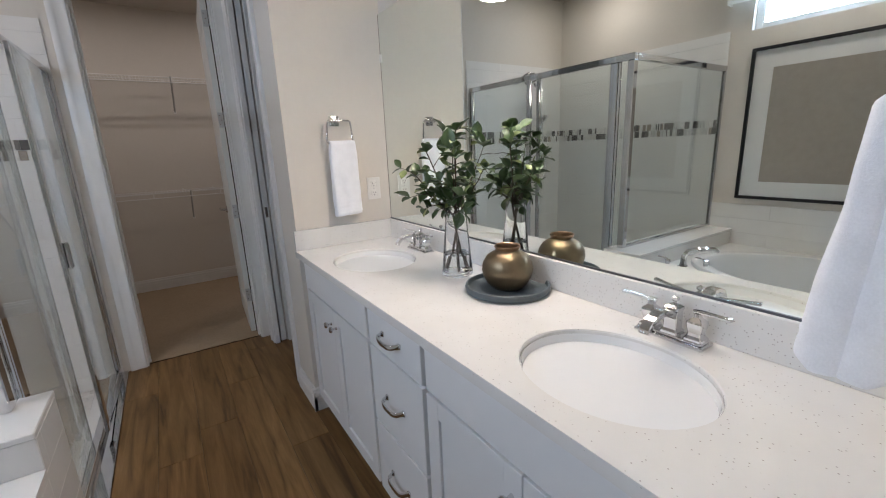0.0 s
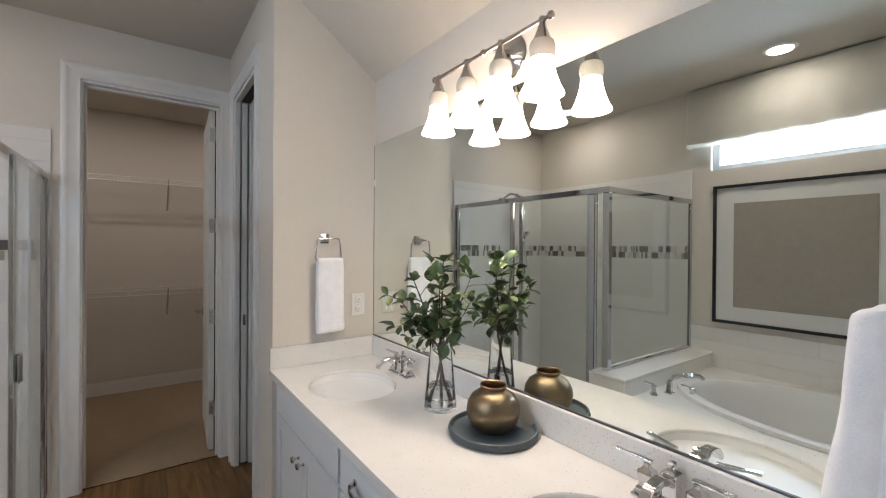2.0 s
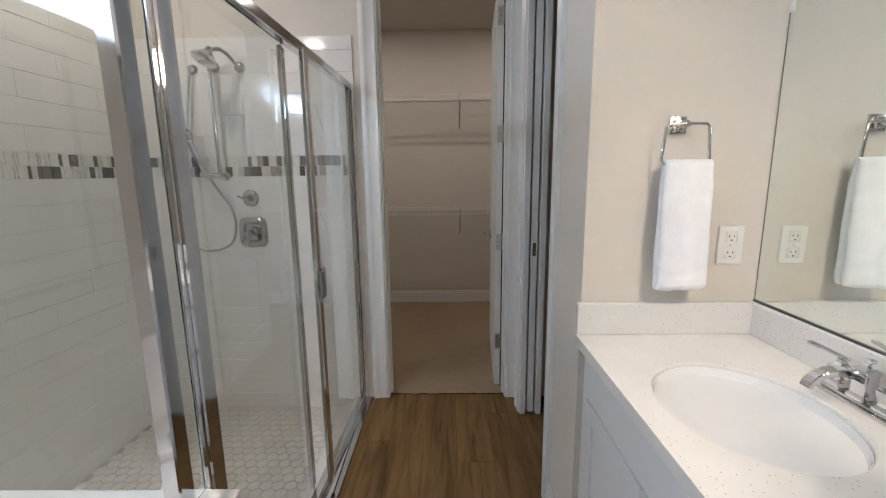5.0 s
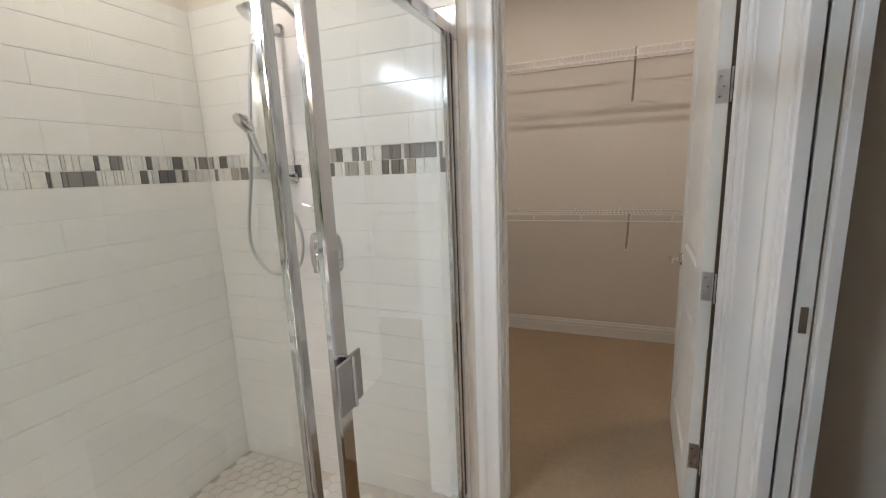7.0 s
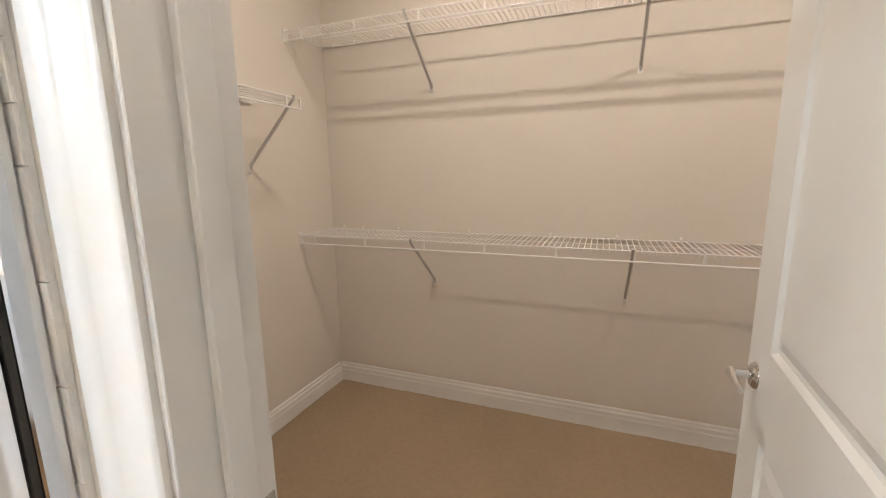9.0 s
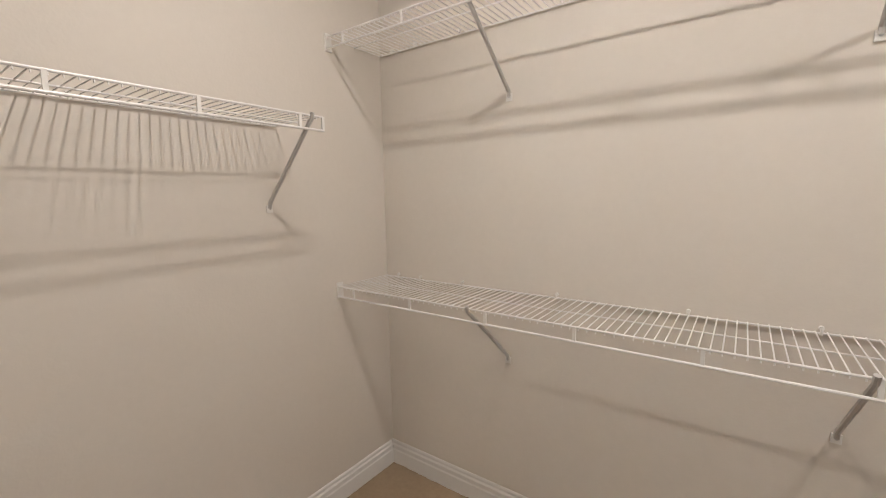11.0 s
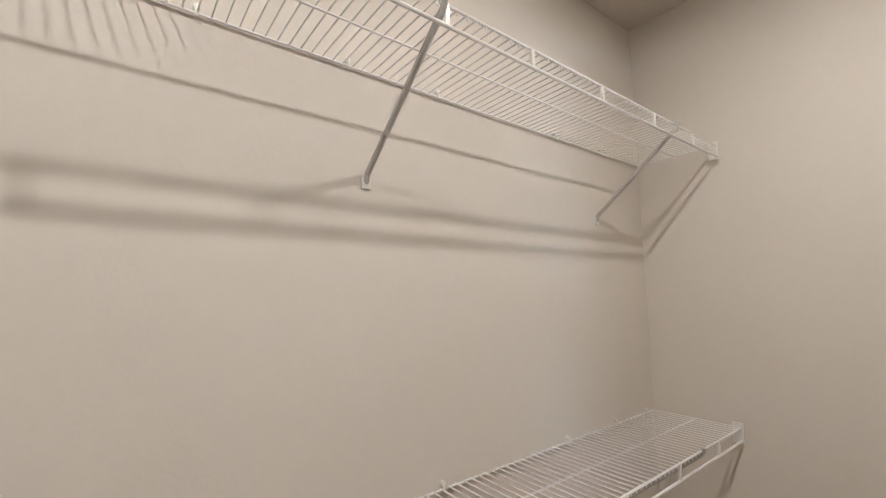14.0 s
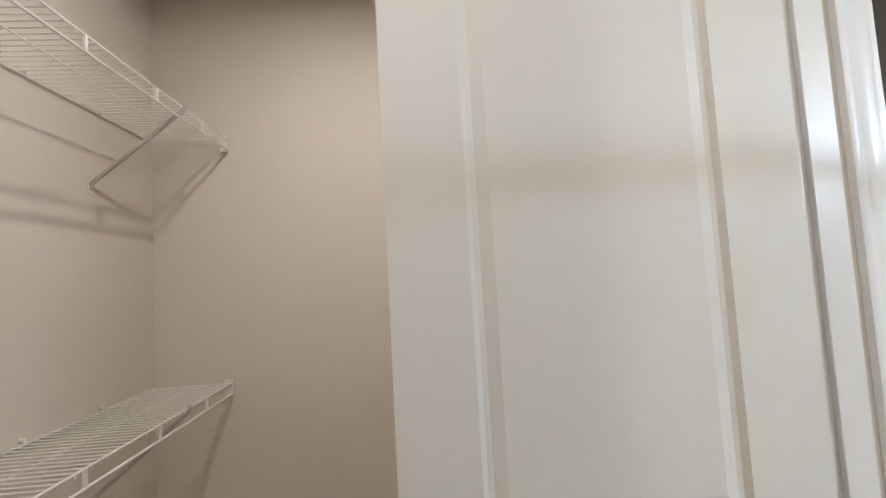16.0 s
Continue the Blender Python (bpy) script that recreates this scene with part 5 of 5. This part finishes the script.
def wire_shelf(label, wall_pt, along, out, n, spacing, depth, z, braces, clips, lips, ends, drop=0.26):
    """A ventilated wire shelf. wall_pt: start at the wall; along, out: unit directions; lips, braces, clips: distances along."""
    o, al, ou = Vector((*wall_pt, z)), Vector((*along, 0)), Vector((*out, 0))
    length = n * spacing
    t = thing("wire_shelf", o, label, "wire shelf", "closet wire shelves")
    up = Vector((0, 0, 1))

    def run(nm, d, dz, r):
        part(nm, tube(bmesh.new(), [o + ou * d + up * dz, o + ou * d + up * dz + al * length], r, 8), WIRE, t, smooth=True)

    run("back_rod", 0.008, -0.002, WR + 0.0004)
    run("middle_rod", depth * 0.52, -0.0045, WR)
    run("front_rod", depth, -0.002, 0.0036)
    run("lip_rod", depth + 0.002, -0.047, 0.0042)
    m = wire_y(depth)
    rot = Matrix((al, -ou, up)).transposed().to_4x4()
    for k in range(n + 1):
        ob = new("wire", m)
        hang(ob, t)
        mm = rot.copy()
        mm.translation = o + al * (k * spacing)
        ob.matrix_basis = mm
    for s in lips:
        q = o + al * s + ou * (depth + 0.001)
        bm = bmesh.new()
        a = al * 0.0048
        b = ou * 0.0035
        c0, c1 = up * -0.001, up * -0.049
        vs = [bm.verts.new(q + sa * a + sb * b + cz) for cz in (c0, c1) for sa, sb in ((-1, -1), (1, -1), (1, 1), (-1, 1))]
        for f in ((0, 1, 2, 3), (7, 6, 5, 4), (0, 4, 5, 1), (1, 5, 6, 2), (2, 6, 7, 3), (3, 7, 4, 0)):
            bm.faces.new([vs[i] for i in f])
        part("lip_clip", bm, PLASTIC, t, "white plastic clip")
    for s in braces:
        a = o + al * s + ou * depth + up * -0.012
        b = o + al * s + ou * 0.010 + up * -drop
        bm = tube(bmesh.new(), [a + ou * 0.006 + up * 0.02, a, b, b - ou * 0.004 + up * -0.02], 0.0076, 8)
        br = part("brace", bm, BRACE, t, "diagonal metal brace", smooth=True)
        c = b + up * -0.022 - ou * 0.004
        e = al * 0.012
        bm = bmesh.new()
        vs = [bm.verts.new(c + sa * e + dd * ou + zz * up) for dd in (-0.0045, 0.001) for sa, zz in ((-1, -0.014), (1, -0.014), (1, 0.014), (-1, 0.014))]
        for f in ((0, 1, 2, 3), (7, 6, 5, 4), (0, 4, 5, 1), (1, 5, 6, 2), (2, 6, 7, 3), (3, 7, 4, 0)):
            bm.faces.new([vs[i] for i in f])
        part("anchor", bm, PLASTIC, br, "white wall anchor")
        part("screw", rod(bmesh.new(), c + ou * 0.0005, c + ou * 0.0025, 0.004, seg=10), STEEL, br)
    for s in clips:
        c = o + al * s
        bm = rod(bmesh.new(), c + up * 0.012 + ou * 0.0005, c + up * 0.012 + ou * 0.012, 0.0065, seg=10)
        tube(bm, [c + ou * 0.010 + up * 0.014, c + ou * 0.013 + up * 0.002, c + ou * 0.010 + up * -0.006], 0.004, 6)
        part("wall_clip", bm, PLASTIC, t, "white wall clip", smooth=True)
    for s, d in ends:
        c = o + al * s + ou * (depth - 0.01) + up * -0.02
        bm = bmesh.new()
        e = al * d
        vs = [bm.verts.new(c + k * e + yy * ou + zz * up) for k in (0, 0.02) for yy, zz in ((-0.016, -0.036), (0.018, -0.036), (0.018, 0.036), (-0.016, 0.036))]
        for f in ((0, 1, 2, 3), (7, 6, 5, 4), (0, 4, 5, 1), (1, 5, 6, 2), (2, 6, 7, 3), (3, 7, 4, 0)):
            bm.faces.new([vs[i] for i in f])
        part("end_bracket", bm, PLASTIC, t, "white plastic end bracket")
    return t


SP = 0.0257
N = int((CRX - CLX - 0.012) / SP)
back = (CLX + 0.006, BACKY)
xs = lambda *v: [x - back[0] for x in v]
for z, drop, lab in ((2.093, 0.266, "white wire shelf high on the closet back wall"), (1.030, 0.278, "white wire shelf low on the closet back wall")):
    wire_shelf(lab, back, (1, 0), (0, -1), N, SP, 0.322, z, xs(-1.832, -0.808, 0.20),
               xs(-2.44, -2.30, -2.06, -1.624, -1.184, -0.862, -0.585, -0.05, 0.25, 0.48),
               xs(-2.42, -2.10, -1.76, -1.45, -1.12, -0.80, -0.547, -0.256, 0.038, 0.33),
               ((0.0, -0.25), (N * SP, 0.25)), drop)
lsn = int((2.553 - WB - 0.02) / SP)
wire_shelf("white wire shelf along the closet side wall", (CLX, 2.553), (0, -1), (1, 0), lsn, SP, 0.285, 1.700, (0.045, 0.92), (0.06, 0.30, 0.6, 0.9, 1.15), (0.0, 0.09, 0.40, 0.70, 1.0), (), 0.29)


# ---- floor planks, tiles and other pieces ----
def tile_mesh(cache, w, h, d, bev, material, name, bevx=None):
    bevx = bev if bevx is None else bevx
    key = (round(w, 4), round(h, 4))
    if key not in cache:
        bm = bmesh.new()
        outer = [(-w / 2, -h / 2), (w / 2, -h / 2), (w / 2, h / 2), (-w / 2, h / 2)]
        a = [bm.verts.new((x, y, 0)) for x, y in outer]
        b = [bm.verts.new((x, y, d - bev)) for x, y in outer]
        c = [bm.verts.new((x - math.copysign(bevx, x), y - math.copysign(bev, y), d)) for x, y in outer]
        for p, q in ((a, b), (b, c)):
            for k in range(4):
                bm.faces.new((p[k], p[(k + 1) % 4], q[(k + 1) % 4], q[k]))
        bm.faces.new(c)
        cache[key] = mesh_of(name, bm, material)
    return cache[key]


def place(name, me, parent, p, u, v, n):
    ob = new(name, me)
    ob.parent = parent
    if parent.type == "EMPTY":
        ob.matrix_parent_inverse = Matrix.Translation(-Vector(parent.location))
    m = Matrix((Vector(u), Vector(v), Vector(n))).transposed().to_4x4()
    m.translation = p
    ob.matrix_basis = m
    return ob


TC_, MC_ = {}, {}
BAND0, BAND1, PITCH, TL = 1.369, 1.481, 0.111, 0.407
prng = random.Random(5)


def tile_wall(parent, o, u, n, length, zlo, zhi, band, backing):
    """Courses of long tiles on a wall from o along u, facing n, with an optional two-row strip band."""
    u, n = Vector((*u, 0)), Vector((*n, 0))
    zs = []
    z = BAND0 if band else zhi
    while z > zlo + 0.01:
        zs.append((max(z - PITCH, zlo), z))
        z -= PITCH
    if band:
        z = BAND1
        while z < zhi - 0.01:
            zs.append((z, min(z + PITCH, zhi)))
            z += PITCH
    for r, (z0, z1) in enumerate(sorted(zs)):
        s = -TL * (0.0, 0.5)[r % 2]
        while s < length - 0.004:
            a, b = max(s, 0), min(s + TL, length)
            if b - a > 0.012:
                w, h = b - a - 0.0002, z1 - z0 - 0.0012
                tilt = Vector((prng.uniform(-1, 1), prng.uniform(-1, 1))) * 0.0016
                nn = (n + u * tilt.x + Vector((0, 0, tilt.y))).normalized()
                uu = (u - nn * u.dot(nn)).normalized()
                place("tile", tile_mesh(TC_, w, h, 0.008, 0.0008, TILE, "tile", 0.0002), parent, Vector((o[0], o[1], 0)) + u * (a + b) / 2 + Vector((0, 0, (z0 + z1) / 2)), uu, nn.cross(uu), nn)
            s += TL
    if band:
        hh = (BAND1 - BAND0) / 2
        for r in range(2):
            s = 0.0
            while s < length - 0.006:
                w = prng.choice((0.010, 0.012, 0.016, 0.022, 0.030, 0.036, 0.046))
                w = min(w, length - s)
                if w > 0.005:
                    place("mosaic_strip", tile_mesh(MC_, w - 0.0018, hh - 0.002, 0.0078, 0.0008, MOSAIC, "mosaic_strip"), parent,
                          Vector((o[0], o[1], 0)) + u * (s + w / 2) + Vector((0, 0, BAND0 + hh * (r + 0.5))), u, n.cross(u), n)
                s += w


def tiled(name, label, b):
    return solid(name, B(*b), GROUT, label, "tiled wall")


TE = -1.435
tw = tiled("tile_wall_valve", "white glazed wall tile with a grey strip band", (FARX + 0.001, TE, WY - 0.005, WY - 0.0005, -0.064, 2.107))
tile_wall(tw, (TE, WY - 0.001), (-1, 0), (0, -1), TE - FARX - 0.01, -0.06, 2.107, True, None)
tw = tiled("tile_wall_outer", "white glazed wall tile with a grey strip band", (FARX + 0.0005, FARX + 0.005, -0.437, WY - 0.006, -0.064, 2.107))
tile_wall(tw, (FARX + 0.001, WY - 0.010), (0, -1), (1, 0), WY - 0.010 + 0.437, -0.06, 2.107, True, None)
tw = tiled("tile_wall_tub", "white glazed tile surround behind the tub", (FARX + 0.0005, FARX + 0.005, -2.45, -0.438, DZ - 0.02, 0.835))
tile_wall(tw, (FARX + 0.001, -0.438), (0, -1), (1, 0), 2.0, DZ, 0.835, False, None)
tw = tiled("tile_half_wall_end", "white glazed tile on the half wall", (LX - 0.0095, LX - 0.006, LY0 + 0.002, LY1 - 0.002, 0.0, LZ - 0.021))
tile_wall(tw, (LX - 0.0085, LY1 - 0.001), (0, -1), (1, 0), LY1 - LY0 - 0.002, 0.012, LZ - 0.021, False, None)
tw = tiled("tile_half_wall_tub", "white glazed tile on the half wall", (FARX + 0.01, LX - 0.011, LY0 + 0.004, LY0 + 0.0095, DZ, LZ - 0.021))
tile_wall(tw, (LX - 0.002, LY0 + 0.006), (-1, 0), (0, -1), LX - FARX - 0.014, DZ + 0.001, LZ - 0.021, False, None)
tw = tiled("tile_half_wall_shower", "white glazed tile on the half wall", (FARX + 0.01, LX - 0.05, LY1 - 0.0095, LY1 - 0.004, -0.06, LZ - 0.021))
tile_wall(tw, (FARX + 0.01, LY1 - 0.006), (1, 0), (0, 1), LX - FARX - 0.07, -0.06, LZ - 0.021, False, None)
tw = tiled("tile_apron", "white glazed tile on the tub apron", (LX - 0.0105, LX - 0.006, -2.449, LY0 - 0.001, 0.0, DZ - 0.031))
tile_wall(tw, (LX - 0.0085, LY0 - 0.001), (0, -1), (1, 0), 1.84, 0.012, DZ - 0.031, False, None)

# plank floor
PW, PL_ = 0.178, 1.22
plank_cache = {}
k = 0
x = 0.0
col = 0
while x > GX + 0.05:
    x2 = max(x - PW, GX + 0.05)
    y = WY + 0.03 - (0.0, 0.47, 0.83, 0.21, 0.63, 1.02)[col % 6]
    y_top = WY + 0.03
    segs = [(y, y_top)] if y_top - y > 0.02 else []
    while y > -3.4:
        segs.append((max(y - PL_, -3.4), y))
        y -= PL_
    for a, b in segs:
        me = tile_mesh(plank_cache, x - x2 - 0.0012, b - a - 0.0012, 0.006, 0.0010, WOOD, "plank")
        place("plank", me, sub, Vector(((x + x2) / 2, (a + b) / 2, -0.006 + prng.uniform(0, 0.0002))), (1, 0, 0), (0, 1, 0), (0, 0, 1))
    x = x2
    col += 1

# hexagonal shower floor
HS = 0.058
bm = bmesh.new()
R = HS / math.sqrt(3) - 0.0016
a = [bm.verts.new((R * math.cos(math.pi / 6 + i * math.pi / 3), R * math.sin(math.pi / 6 + i * math.pi / 3), 0)) for i in range(6)]
b = [bm.verts.new((v.co.x, v.co.y, 0.0045)) for v in a]
c = [bm.verts.new((v.co.x * 0.95, v.co.y * 0.95, 0.0055)) for v in a]
for p, q in ((a, b), (b, c)):
    for i in range(6):
        bm.faces.new((p[i], p[(i + 1) % 6], q[(i + 1) % 6], q[i]))
bm.faces.new(c)
hexm = mesh_of("hex_tile", bm, HEX)
far_verts, far_faces = [], []
src = [tuple(v.co) for v in hexm.vertices]
polys = [tuple(p.vertices) for p in hexm.polygons]
count = 0
row = 0
y = WY - 0.03
while y > LY1 + 0.02:
    x = GX - 0.13 - (HS / 2 if row % 2 else 0)
    while x > FARX + 0.035:
        if x > -2.12 and y > 0.05 and count < 300:
            place("hex_tile", hexm, box_pan, Vector((x, y, -0.0645)), (1, 0, 0), (0, 1, 0), (0, 0, 1))
            count += 1
        else:
            o = len(far_verts)
            far_verts += [(x + p[0], y + p[1], p[2] - 0.0645) for p in src]
            far_faces += [tuple(i + o for i in f) for f in polys]
        x -= HS
    y -= HS * math.sqrt(3) / 2
    row += 1
me = bpy.data.meshes.new("hex_tiles")
me.from_pydata(far_verts, [], far_faces)
me.materials.append(HEX)
hx = new("hex_tiles", me)
hx.parent = box_pan
tagged(hx, "small white hexagonal floor tiles", kind="stuff")
